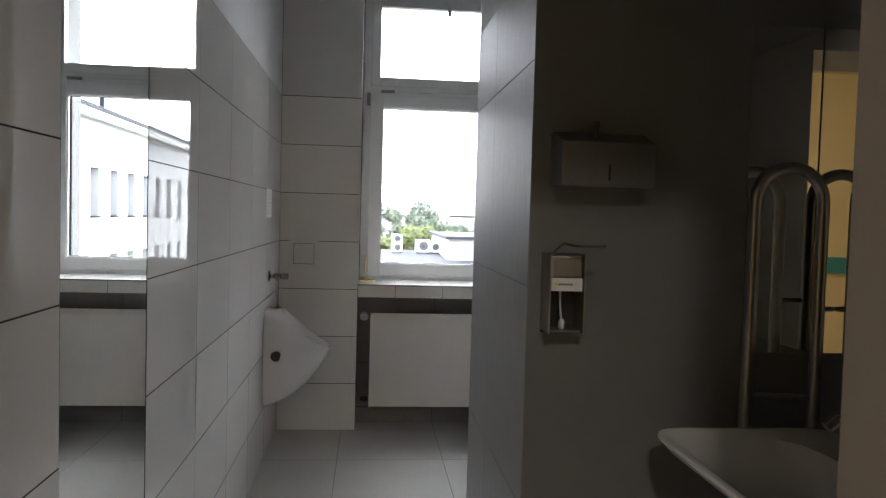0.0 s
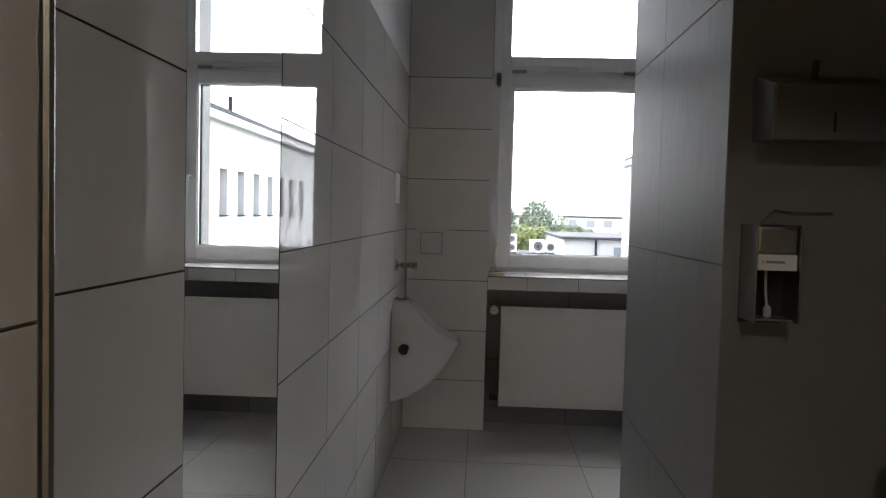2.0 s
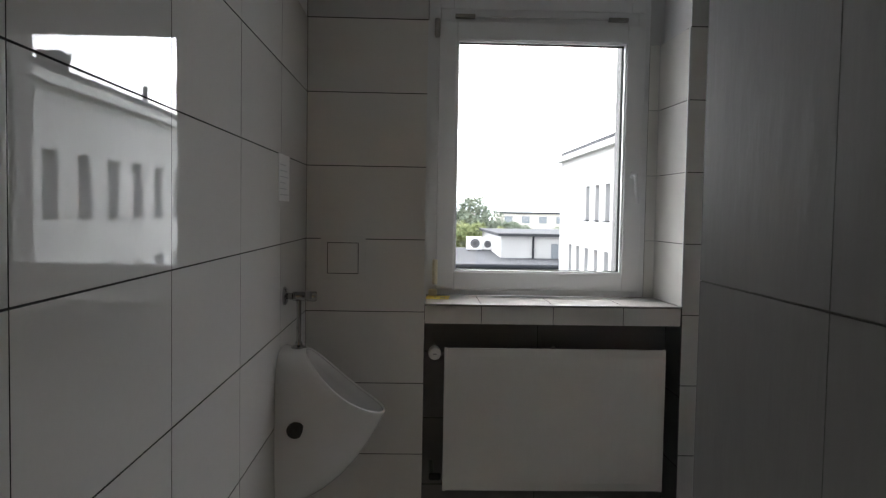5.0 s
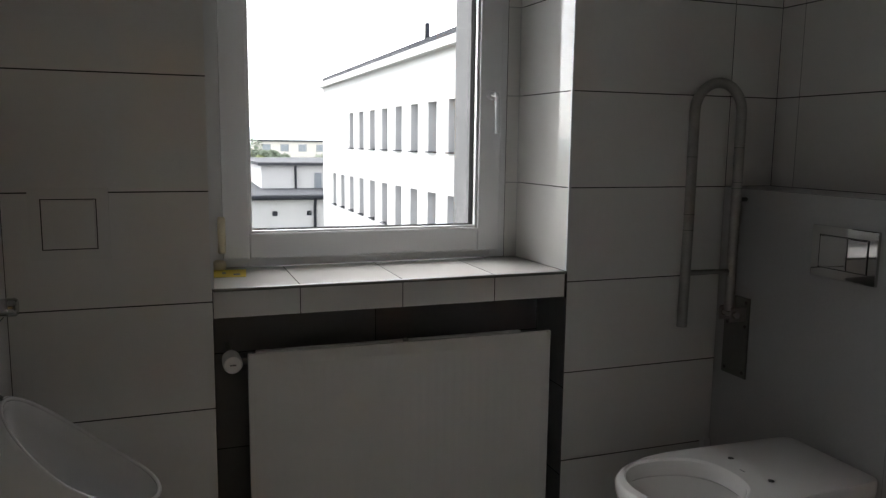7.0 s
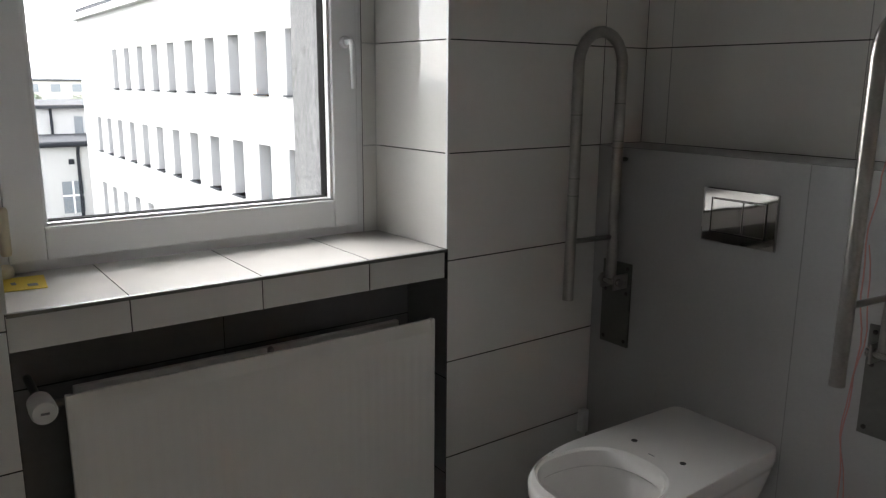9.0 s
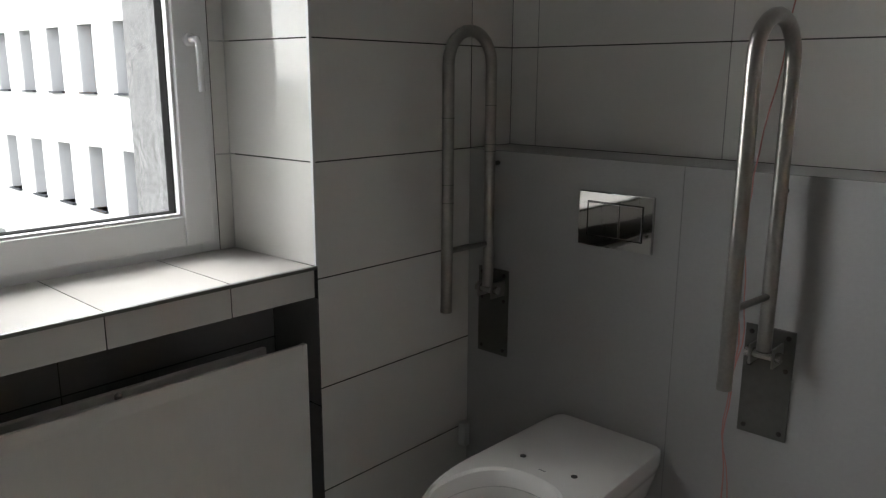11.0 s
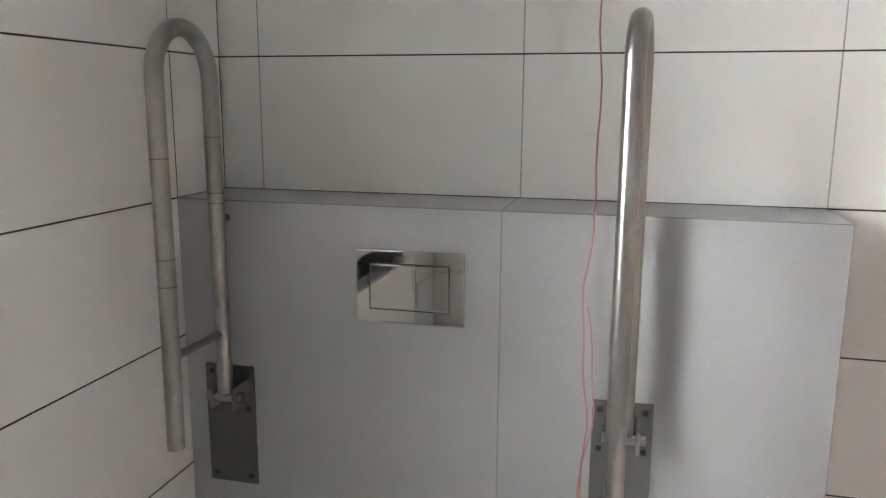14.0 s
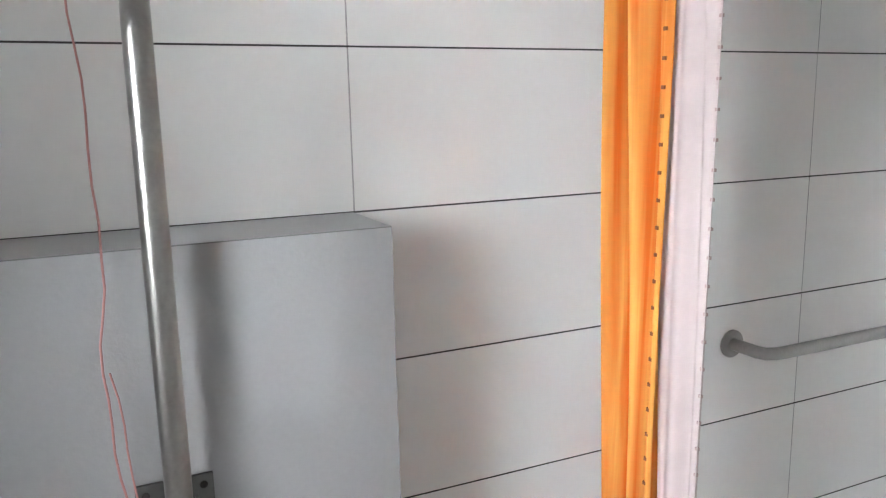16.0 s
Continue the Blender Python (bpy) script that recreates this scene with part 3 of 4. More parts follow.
def flush_valve():
    y = -0.518
    ob = base("flush_valve", 0, y, 1.018, "chrome push-button urinal flush valve on the tiles", "flush valve")
    part("flange", lathe([(0.032, 0.001), (0.033, 0.006), (0.027, 0.012), (0.012, 0.014)], (1, 0, 0), (0, y, 1.018), 24), VALVE_CHROME, ob, smooth=True)
    part("body", lathe([(0.011, 0.01), (0.012, 0.03), (0.016, 0.034), (0.016, 0.072), (0.013, 0.076)], (1, 0, 0), (0, y, 1.018), 20), VALVE_CHROME, ob, smooth=True)
    part("button", lathe([(0.013, 0.074), (0.0175, 0.08), (0.0175, 0.11), (0.015, 0.114), (0.001, 0.114)], (1, 0, 0), (0, y, 1.018), 20), VALVE_CHROME, ob, smooth=True)
    part("down_pipe", tube([(0.053, y, 1.01), (0.053, y, 0.848)], 0.0085, 12), VALVE_CHROME, ob, smooth=True)
    part("spud", lathe([(0.026, 0), (0.026, 0.006), (0.014, 0.012), (0.012, 0.022)], (0, 0, 1), (0.053, y, 0.838), 20), VALVE_CHROME, ob, smooth=True)


flush_valve()

hatch = base("access_hatch", 0.152, 0, 1.12, "small square tiled inspection hatch in the wall", "access hatch")
part("panel", block(0.092, -0.0035, 1.060, 0.212, 0.0, 1.180, 0.001), TILE, hatch)
part("frame", ring(0.0875, 1.0555, 0.2165, 1.1845, 0.0024, -0.0026, 0.001, 0.0), GROUT, hatch)
part("surround", block(0.06, -0.001, 1.03, 0.245, 0.002, 1.21, 0.0005), TILE, hatch)

sign = base("paper_notice", 0, -0.53, 1.345, "small white printed paper notice taped to tiles", "notice")
part("sheet", block(0.0005, -0.635, 1.345, 0.0022, -0.43, 1.502), PAPER, sign)
for i in range(6):
    part("text_line", block(0.0022, -0.615, 1.365 + 0.02 * i, 0.0026, -0.45 - 0.03 * (i % 3), 1.368 + 0.02 * i), FAINT_INK, sign)


def things_on_sill():
    cap = base("knob", 0.532, 0.325, SILL, "cream plastic round knob lying on the sill", "knob")
    part("body", lathe([(0.014, 0), (0.019, 0.004), (0.021, 0.014), (0.019, 0.026), (0.012, 0.031), (0.001, 0.032)], (0, 0, 1), (0.532, 0.325, SILL), 20), CREAM, cap, smooth=True)
    card = base("card", 0.555, 0.25, SILL, "worn yellow card lying flat on the sill", "card")
    bm = block(0.503, 0.185, SILL + 0.0008, 0.605, 0.315, SILL + 0.002, 0)
    bmesh.ops.rotate(bm, verts=bm.verts[:], cent=(0.555, 0.25, SILL), matrix=Matrix.Rotation(radians(-5), 3, "Z"))
    part("sheet", bm, YELLOW_CARD, card)
    part("print", block(0.565, 0.21, SILL + 0.0021, 0.585, 0.235, SILL + 0.0026), INK, card)
    part("print", block(0.535, 0.24, SILL + 0.0021, 0.545, 0.265, SILL + 0.0026), INK, card)


things_on_sill()


# ---- things: toilet side ----
def outline(xf, xb, yc, half, z, pf=2.2, pb=7.0, n=64, taper=0.0):
    """Closed outline with a rounded front (small x) and a squarer back."""
    xc = xf + (xb - xf) * 0.42
    pts = []
    for k in range(n):
        a = 2 * math.pi * k / n
        c, s = math.cos(a), math.sin(a)
        if c < 0:
            p = pf
            x = xc - (xc - xf) * abs(c) ** (2 / p)
        else:
            p = pb
            x = xc + (xb - xc) * abs(c) ** (2 / p)
        near = max(0.0, x - xc) / (xb - xc)
        pts.append(Vector((x, yc + math.copysign(half * (1 - taper * near) * abs(s) ** (2 / p), s), z)))
    return pts


def toilet():
    yc, top = -0.528, 0.451
    xb = BOX_X - 0.001
    ob = base("toilet", xb, yc, 0.0, "white wall-hung toilet bowl without a seat", "toilet")
    loops = []
    for z, xf, half in ((0.10, 1.98, 0.100), (0.14, 1.90, 0.110), (0.20, 1.79, 0.119), (0.28, 1.66, 0.137), (0.34, 1.565, 0.159), (0.385, 1.506, 0.173), (0.398, 1.494, 0.176),
                        (0.404, 1.478, 0.181), (0.420, 1.472, 0.183), (0.441, 1.470, 0.183), (0.448, 1.473, 0.181)):
        loops.append(outline(xf, xb, yc, half, z, 2.2, 18.0, taper=0.07))
    for k, z in ((0.0, top), (0.003, top), (0.006, top)):
        loops.append(outline(1.477 + k, xb - 0.003 - k, yc, 0.178 - k, z, 2.2, 18.0, taper=0.07))
    loops.append(outline(1.499, 1.818, yc, 0.153, top, 2.1, 2.5))
    loops.append(outline(1.502, 1.815, yc, 0.150, top, 2.1, 2.5))
    loops.append(outline(1.508, 1.810, yc, 0.144, top - 0.006, 2.1, 2.4))
    for z, xf, xk, half in ((0.425, 1.510, 1.808, 0.142), (0.404, 1.510, 1.808, 0.142), (0.398, 1.503, 1.814, 0.147), (0.36, 1.53, 1.812, 0.135), (0.31, 1.585, 1.808, 0.112), (0.26, 1.65, 1.80, 0.078), (0.235, 1.69, 1.785, 0.05)):
        loops.append(outline(xf, xk, yc, half, z, 2.1, 2.3))
    part("bowl", loft(loops, True, True), PORCELAIN, ob, smooth=True)
    bm = bmesh.new()
    vs = [bm.verts.new(p) for p in outline(1.632, 1.796, yc, 0.094, 0.29, 2.1, 2.3)]
    bm.faces.new(vs)
    part("water", bm, material("water", (0.25, 0.26, 0.24), 0.02), ob)
    for y in (-0.446, -0.602):
        part("seat_hole", lathe([(0.0085, 0), (0.0085, 0.0012), (0.001, 0.0013)], (0, 0, 1), (1.877, y, top), 14), BLACK, ob, "dark seat fixing hole")
    part("maker_mark", block(1.846, -0.536, top + 0.0002, 1.850, -0.516, top + 0.0008), INK, ob)


toilet()


def flush_plate():
    x = BOX_X
    ob = base("flush_plate", x, -0.513, 1.04, "polished chrome dual flush plate on grey tiles", "flush plate")
    part("plate", block(x - 0.010, -0.624, 0.965, x - 0.0005, -0.402, 1.114, 0.003), PLATE_CHROME, ob)
    part("large_button", block(x - 0.0125, -0.527, 0.995, x - 0.009, -0.433, 1.085, 0.002), PLATE_CHROME, ob)
    part("small_button", block(x - 0.0125, -0.593, 0.995, x - 0.009, -0.529, 1.085, 0.002), PLATE_CHROME, ob)
    part("gap", ring_x(x - 0.0107, x - 0.0098, -0.596, 0.992, -0.430, 1.088, 0.002), BLACK, ob)


def ring_x(xa, xb, y0, z0, y1, z1, w):
    bm = bmesh.new()
    block(xa, y0, z0, xb, y0 + w, z1, 0, bm)
    block(xa, y1 - w, z0, xb, y1, z1, 0, bm)
    block(xa, y0 + w, z0, xb, y1 - w, z0 + w, 0, bm)
    block(xa, y0 + w, z1 - w, xb, y1 - w, z1, 0, bm)
    return bm


flush_plate()


def folding_rail(x_wall, y, label, front, group, py=0.0, skew=0.0):
    """Grab rail folded up against the wall, built at x_wall, y; its wall plate stands z .57 to .84."""
    ob = base("grab_rail", x_wall, y, 0.57, label, "grab rail", group)
    xb, xf = x_wall - 0.052, x_wall - front
    r = 0.0165
    top = 1.532
    rad = (xb - xf) / 2
    yb = y + skew
    pts = [(xb, yb, 0.80), (xb, yb, 1.1)]
    for k in range(13):
        a = math.pi * k / 12
        pts.append((xf + rad + rad * math.cos(a), y + skew * (1 + math.cos(a)) / 2, top - rad + rad * math.sin(a)))
    pts += [(xf, y, 1.1), (xf - 0.004, y, 0.765)]
    part("tube", tube(pts, r, 18), STEEL, ob, smooth=True)
    part("cross_bar", tube([(xf - 0.002, y, 0.934), (xb, yb, 0.930)], 0.008, 12), DULL_STEEL, ob, smooth=True)
    part("cap", lathe([(0.0168, 0), (0.0168, 0.012), (0.013, 0.014)], (0, 0, 1), (xf - 0.004, y, 0.758), 16), DULL_STEEL, ob, "grey end cap")
    plate = part("wall_plate", block(x_wall - 0.006, y + py - 0.057, 0.57, x_wall - 0.0003, y + py + 0.057, 0.842, 0.0015), PLATE_STEEL, ob, "flat steel wall plate")
    for sy in (-1, 1):
        for z in (0.588, 0.745, 0.825):
            part("screw", lathe([(0.006, 0), (0.006, 0.002), (0.003, 0.004), (0.001, 0.004)], (-1, 0, 0), (x_wall - 0.006, y + py + sy * 0.042, z), 10), DARK_HOLE, plate)
    for sy in (-1, 1):
        bm = bmesh.new()
        block(x_wall - 0.068, yb + sy * 0.026 - 0.003, 0.765, x_wall - 0.005, yb + sy * 0.026 + 0.003, 0.812, 0.002, bm)
        part("bracket_cheek", bm, STEEL, ob)
    part("pivot", tube([(xb, yb - 0.040, 0.79), (xb, yb + 0.040, 0.79)], 0.012, 14), BRIGHT_STEEL, ob, smooth=True)
    part("bumper", lathe([(0.007, 0), (0.007, 0.028), (0.005, 0.032)], (1, 0, 0), (xb + 0.012, yb, 1.165), 14), PLATE_STEEL, ob, "grey rubber bumper")
    return ob


rail_1 = folding_rail(BOX_X, -0.122, "worn steel folding grab rail folded up by the window", 0.232, "folding rails by the toilet", 0.016)
for z, k in ((1.30, 0.0172), (1.12, 0.0172), (1.07, 0.0170)):
    part("scuff", tube([(BOX_X - 0.232, -0.122, z), (BOX_X - 0.232, -0.122, z + 0.0025)], k, 18), PLATE_STEEL, rail_1, "dark scuff ring")
for z in (1.33, 1.22, 1.20):
    part("scuff", tube([(BOX_X - 0.052, -0.122, z), (BOX_X - 0.052, -0.122, z + 0.0025)], 0.0170, 18), PLATE_STEEL, rail_1, "dark scuff ring")
rail_2 = folding_rail(BOX_X, -0.926, "steel folding grab rail folded up on the boxing", 0.230, "folding rails by the toilet", -0.009, -0.013)


def alarm_cord():
    ob = base("alarm_cord", BOX_X - 0.022, -0.863, 0.10, "thin red emergency pull cord hanging past the boxing", "pull cord")
    pts = []
    z = 3.19
    while z > 1.205:
        f = (3.19 - z) / 2.0
        pts.append((2.353 - 0.205 * max(0, (1.6 - z) / 0.4) if z < 1.6 else 2.353, -0.863 + 0.006 * math.sin(z * 9) - 0.004 * math.sin(z * 23), z))
        z -= 0.05
    while z > 0.25:
        pts.append(((BOX_X - 0.022) + 0.003 * math.sin(z * 12), -0.861 + 0.007 * math.sin(z * 14) + 0.003 * math.sin(z * 37), z))
        z -= 0.04
    part("cord", tube(pts, 0.0018, 6), RED_CORD, ob, smooth=True)
    pts2 = [(x - 0.002, y - 0.006 + 0.011 * math.sin(zz * 11 + 1), zz) for x, y, zz in pts if zz < 1.05]
    part("cord_loop", tube(pts2, 0.0015, 6), RED_CORD, ob, smooth=True)
    part("anchor", block(2.333, -0.875, 3.185, 2.366, -0.835, 3.2, 0.002), WHITE_PLASTIC, ob)
    part("handle", lathe([(0.001, 0), (0.012, 0.004), (0.012, 0.03), (0.004, 0.036)], (0, 0, 1), ((BOX_X - 0.022), -0.861, 0.22), 12), RED_CORD, ob)


alarm_cord()
valve = base("pipe_stub", 2.148, -0.012, 0.25, "white plastic tag beside the boxing corner", "pipe stub")
part("tag", block(2.128, -0.028, 0.235, 2.154, -0.0008, 0.315, 0.004), WHITE_PLASTIC, valve)


# ---- things: shower side ----
def curtain():
    ob = base("shower_curtain", 2.1, CURTAIN_Y, 0.12, "orange shower curtain drawn aside, hemmed, with pale liner", "shower curtain")
    top, low = 2.02, 0.12

    def sheet(x0, x1, y0, amp, waves, mat, name, phase, lab):
        bm = bmesh.new()
        n, rows = 120, 26
        grid = []
        for j in range(rows + 1):
            z = low + (top - low) * j / rows
            f = 1 - 0.25 * j / rows
            row = []
            for i in range(n + 1):
                u = i / n
                x = x0 - 0.01 * (1.6 - z) + (x1 - x0 + 0.005 * (1.6 - z)) * u + 0.006 * math.sin(3 * z + u * 4)
                y = y0 + amp * f * math.sin(2 * math.pi * waves * u + phase + 0.4 * math.sin(2 * z)) + 0.006 * math.sin(17 * u + 2.3 * z)
                row.append(bm.verts.new((x, y, z)))
            grid.append(row)
        for a, b in zip(grid, grid[1:]):
            for i in range(n):
                bm.faces.new((a[i], a[i + 1], b[i + 1], b[i]))
        o = part(name, bm, mat, ob, lab, smooth=True)
        s = o.modifiers.new("thick", "SOLIDIFY")
        s.thickness = 0.0012
        return o

    sheet(1.988, 2.128, CURTAIN_Y, 0.030, 2.2, ORANGE, "curtain_cloth", 0.3, "orange woven cloth")
    sheet(1.894, 1.996, CURTAIN_Y - 0.004, 0.010, 1.1, LINER, "liner", 1.1, "pale pinkish liner")
    k = 0
    z = 0.15
    while z < 2.0:
        u = 0.065
        f = 1 - 0.25 * (z - low) / (top - low)
        ex = 1.988 - 0.01 * (1.6 - z) + (0.140 + 0.005 * (1.6 - z)) * u + 0.006 * math.sin(3 * z + u * 4)
        ey = CURTAIN_Y + 0.030 * f * math.sin(2 * math.pi * 2.2 * u + 0.3 + 0.4 * math.sin(2 * z)) + 0.006 * math.sin(17 * u + 2.3 * z)
        part("eyelet", block(ex - 0.0035, ey - 0.002, z, ex + 0.0035, ey + 0.0025, z + 0.006), HEM, ob)
        lx = 1.894 - 0.01 * (1.6 - z) + (0.102 + 0.005 * (1.6 - z)) * 0.05 + 0.006 * math.sin(3 * z + 0.2)
        ly = CURTAIN_Y - 0.004 + 0.010 * f * math.sin(2 * math.pi * 1.1 * 0.05 + 1.1 + 0.4 * math.sin(2 * z)) + 0.006 * math.sin(17 * 0.05 + 2.3 * z)
        part("stitch", block(lx - 0.003, ly - 0.002, z + 0.01, lx + 0.003, ly + 0.0025, z + 0.015), STITCH, ob)
        z += 0.045
    for i in range(6):
        x = 1.95 + 0.045 * i
        ring_pts = [(x, CURTAIN_Y + 0.019 * math.cos(a), 2.035 + 0.022 * math.sin(a)) for a in [2 * math.pi * q / 12 for q in range(13)]]
        part("hook", tube(ring_pts, 0.002, 6), WHITE_PLASTIC, ob)


curtain()
rod = base("curtain_rail", 1.7, CURTAIN_Y, 2.05, "white shower curtain rail between partition and wall", "curtain rail")
part("rail", tube([(PART_X + 0.09, CURTAIN_Y, 2.05), (ROOM_X - 0.001, CURTAIN_Y, 2.05)], 0.010, 14), WHITE_PLASTIC, rod, smooth=True)
part("flange", lathe([(0.026, 0.001), (0.026, 0.01), (0.014, 0.014)], (-1, 0, 0), (ROOM_X, CURTAIN_Y, 2.05), 18), WHITE_PLASTIC, rod)
part("wall_clamp", block(PART_X + 0.06, PART_END + 0.004, 2.02, PART_X + 0.105, CURTAIN_Y + 0.016, 2.07, 0.003), WHITE_PLASTIC, rod)


def wall_bar():
    ob = base("shower_grab_bar", ROOM_X, -2.26, 0.80, "straight steel grab bar fixed to shower wall tiles", "grab bar")
    x = ROOM_X
    pts = [(x - 0.002, -2.26, 0.80), (x - 0.08, -2.262, 0.80), (x - 0.100, -2.270, 0.80), (x - 0.110, -2.290, 0.80), (x - 0.112, -2.315, 0.80), (x - 0.112, NOOK_Y + 0.002, 0.80)]
    part("bar", tube(pts, 0.0155, 16), DULL_STEEL, ob, smooth=True)
    part("flange", lathe([(0.035, 0.0008), (0.035, 0.006), (0.02, 0.009)], (-1, 0, 0), (x, -2.26, 0.80), 24), DULL_STEEL, ob)
    part("flange", lathe([(0.035, 0.0008), (0.035, 0.006), (0.02, 0.009)], (0, 1, 0), (x - 0.112, NOOK_Y, 0.80), 24), DULL_STEEL, ob)


wall_bar()


# ---- things: basin corner ----
def towel_dispenser():
    y = DISP_Y
    ob = base("towel_dispenser", 1.17, y, 1.475, "brushed steel paper towel dispenser on the wall", "towel dispenser")
    x0, x1, z0, z1 = 1.036, 1.278, 1.466, 1.600
    d = 0.105
    bm = bmesh.new()
    back = [(x0 - 0.008, y, z0 + 0.004), (x1 + 0.008, y, z0 + 0.004), (x1 + 0.008, y, z1 + 0.012), (x0 - 0.008, y, z1 + 0.012)]
    front = [(x0, y - d, z0), (x1, y - d, z0), (x1, y - d, z1 - 0.022), (x0, y - d, z1 - 0.022)]
    b = [bm.verts.new(p) for p in back]
    f = [bm.verts.new(p) for p in front]
    bm.faces.new(f)
    for k in range(4):
        bm.faces.new((b[k], b[(k + 1) % 4], f[(k + 1) % 4], f[k]))
    bm.faces.new(list(reversed(b)))
    bmesh.ops.recalc_face_normals(bm, faces=bm.faces[:])
    bmesh.ops.bevel(bm, geom=bm.edges[:], offset=0.004, segments=2, affect="EDGES")
    part("case", bm, CASE_STEEL, ob)
    part("level_slot", block(1.155, y - d - 0.0008, 1.482, 1.160, y - d + 0.002, 1.522), BLACK, ob, "black level slot")
    part("key", tube([(1.135, y - 0.05, 1.594), (1.135, y - 0.055, 1.622), (1.136, y - 0.056, 1.636)], 0.007, 10), BLACK, ob, "dark blue plastic key")


towel_dispenser()


def soap_dispenser():
    y = DISP_Y
    ob = base("soap_dispenser", 1.10, y, 1.07, "white elbow-lever soap dispenser with open front", "soap dispenser")
    x0, x1, z0, z1 = 1.015, 1.108, 1.078, 1.292
    part("back", block(x0, y - 0.006, z0, x1, y - 0.0005, z1, 0.002), BLACK, ob, "black back plate")
    for s, x in ((0, x0), (1, x1 - 0.004)):
        bm = bmesh.new()
        block(x, y - 0.10, z0 + 0.01, x + 0.004, y - 0.006, z1, 0.0015, bm)
        part("side", bm, STEEL, ob, "brushed metal side")
    part("pump_cover", block(x0 + 0.006, y - 0.088, z1 - 0.062, x1 - 0.006, y - 0.02, z1 - 0.004, 0.006), DULL_STEEL, ob, "grey pump cover")
    part("label", block(x0 + 0.006, y - 0.0905, z1 - 0.095, x1 - 0.006, y - 0.080, z1 - 0.062, 0.002), PAPER, ob, "white front label")
    part("print", block(x0 + 0.024, y - 0.0912, z1 - 0.080, x0 + 0.062, y - 0.0902, z1 - 0.075), INK, ob)
    part("print", lathe([(0.004, 0), (0.004, 0.0006), (0.001, 0.0007)], (0, -1, 0), (x0 + 0.018, y - 0.0903, z1 - 0.0775), 12), YELLOW_CARD, ob)
    part("dip_tube", tube([(1.055, y - 0.045, z1 - 0.06), (1.057, y - 0.045, 1.15), (1.062, y - 0.045, 1.11)], 0.003, 8), FAINT_INK, ob, smooth=True)
    part("tube_weight", lathe([(0.004, 0), (0.0085, 0.006), (0.0085, 0.022), (0.004, 0.028)], (0, 0, 1), (1.062, y - 0.045, 1.092), 12), FAINT_INK, ob, smooth=True)
    part("tray", block(x0 + 0.004, y - 0.078, z0 + 0.012, x1 - 0.004, y - 0.006, z0 + 0.016, 0.001), DULL_STEEL, ob)
    lever = [(x0 + 0.012, y - 0.05, z1 - 0.03), (x0 + 0.012, y - 0.075, z1 + 0.004), (x0 + 0.028, y - 0.115, z1 + 0.028), (x0 + 0.055, y - 0.15, z1 + 0.022), (x0 + 0.125, y - 0.155, z1 + 0.024)]
    part("lever", tube(lever, 0.0035, 8), STEEL, ob, "bent steel elbow lever", smooth=True)


soap_dispenser()


def rounded(x0, x1, y0, y1, z, p=5.0, n=64):
    xc, yc = (x0 + x1) / 2, (y0 + y1) / 2
    pts = []
    for k in range(n):
        a = 2 * math.pi * k / n
        c, s = math.cos(a), math.sin(a)
        pts.append(Vector((xc + math.copysign(abs(c) ** (2 / p), c) * (x1 - x0) / 2, yc + math.copysign(abs(s) ** (2 / p), s) * (y1 - y0) / 2, z)))
    return pts


def washbasin():
    ob = base("washbasin", WALL_X2, -3.250, 0.62, "white porcelain wall-hung washbasin with shallow curved front", "washbasin")
    X = WALL_X2 - 0.001
    loops = [rounded(1.62, X, -3.420, -3.060, 0.66, 3), rounded(1.50, X, -3.480, -3.010, 0.72, 3.5), rounded(1.378, X, -3.520, -2.970, 0.775, 4.5), rounded(1.293, X, -3.545, -2.950, 0.825, 6), rounded(1.278, X, -3.550, -2.945, 0.843, 7), rounded(1.280, X, -3.548, -2.947, 0.850, 7)]
    loops += [rounded(1.296, X - 0.01, -3.535, -2.960, 0.850, 7), rounded(1.323, 1.66, -3.515, -2.980, 0.832, 4), rounded(1.388, 1.655, -3.480, -3.020, 0.78, 3.5), rounded(1.47, 1.64, -3.400, -3.100, 0.735, 2.6)]
    part("basin", loft(loops, True, True), PORCELAIN, ob, smooth=True)
    part("drain", lathe([(0.022, 0), (0.022, 0.002), (0.001, 0.003)], (0, 0, 1), (1.555, -3.250, 0.7355), 18), CHROME, ob)
    part("trap", tube([(1.60, -3.250, 0.66), (1.60, -3.250, 0.50), (1.63, -3.250, 0.46), (X - 0.01, -3.250, 0.46)], 0.018, 12), CHROME, ob, smooth=True)
    tap = part("tap", tube([(1.70, -3.250, 0.842), (1.70, -3.250, 0.94), (1.68, -3.250, 0.965), (1.60, -3.250, 0.955), (1.575, -3.250, 0.935)], 0.014, 12), CHROME, ob, smooth=True)
    part("lever", block(1.69, -3.258, 0.955, 1.76, -3.242, 0.965, 0.003), CHROME, tap)


washbasin()
rail_3 = copy_thing(rail_2, pose(WALL_X2, -2.935, 0.57))
tagged(rail_3, "dark steel folding grab rail raised beside the washbasin", "grab rail", "folding rails by the basin")

# ---- outside the window ----
ground = part("ground", block(-900, 1.2, -10.3, 900, 1500, -10.0), GROUND)
tagged(ground, "distant ground of grass and roads", "ground", kind="structure")


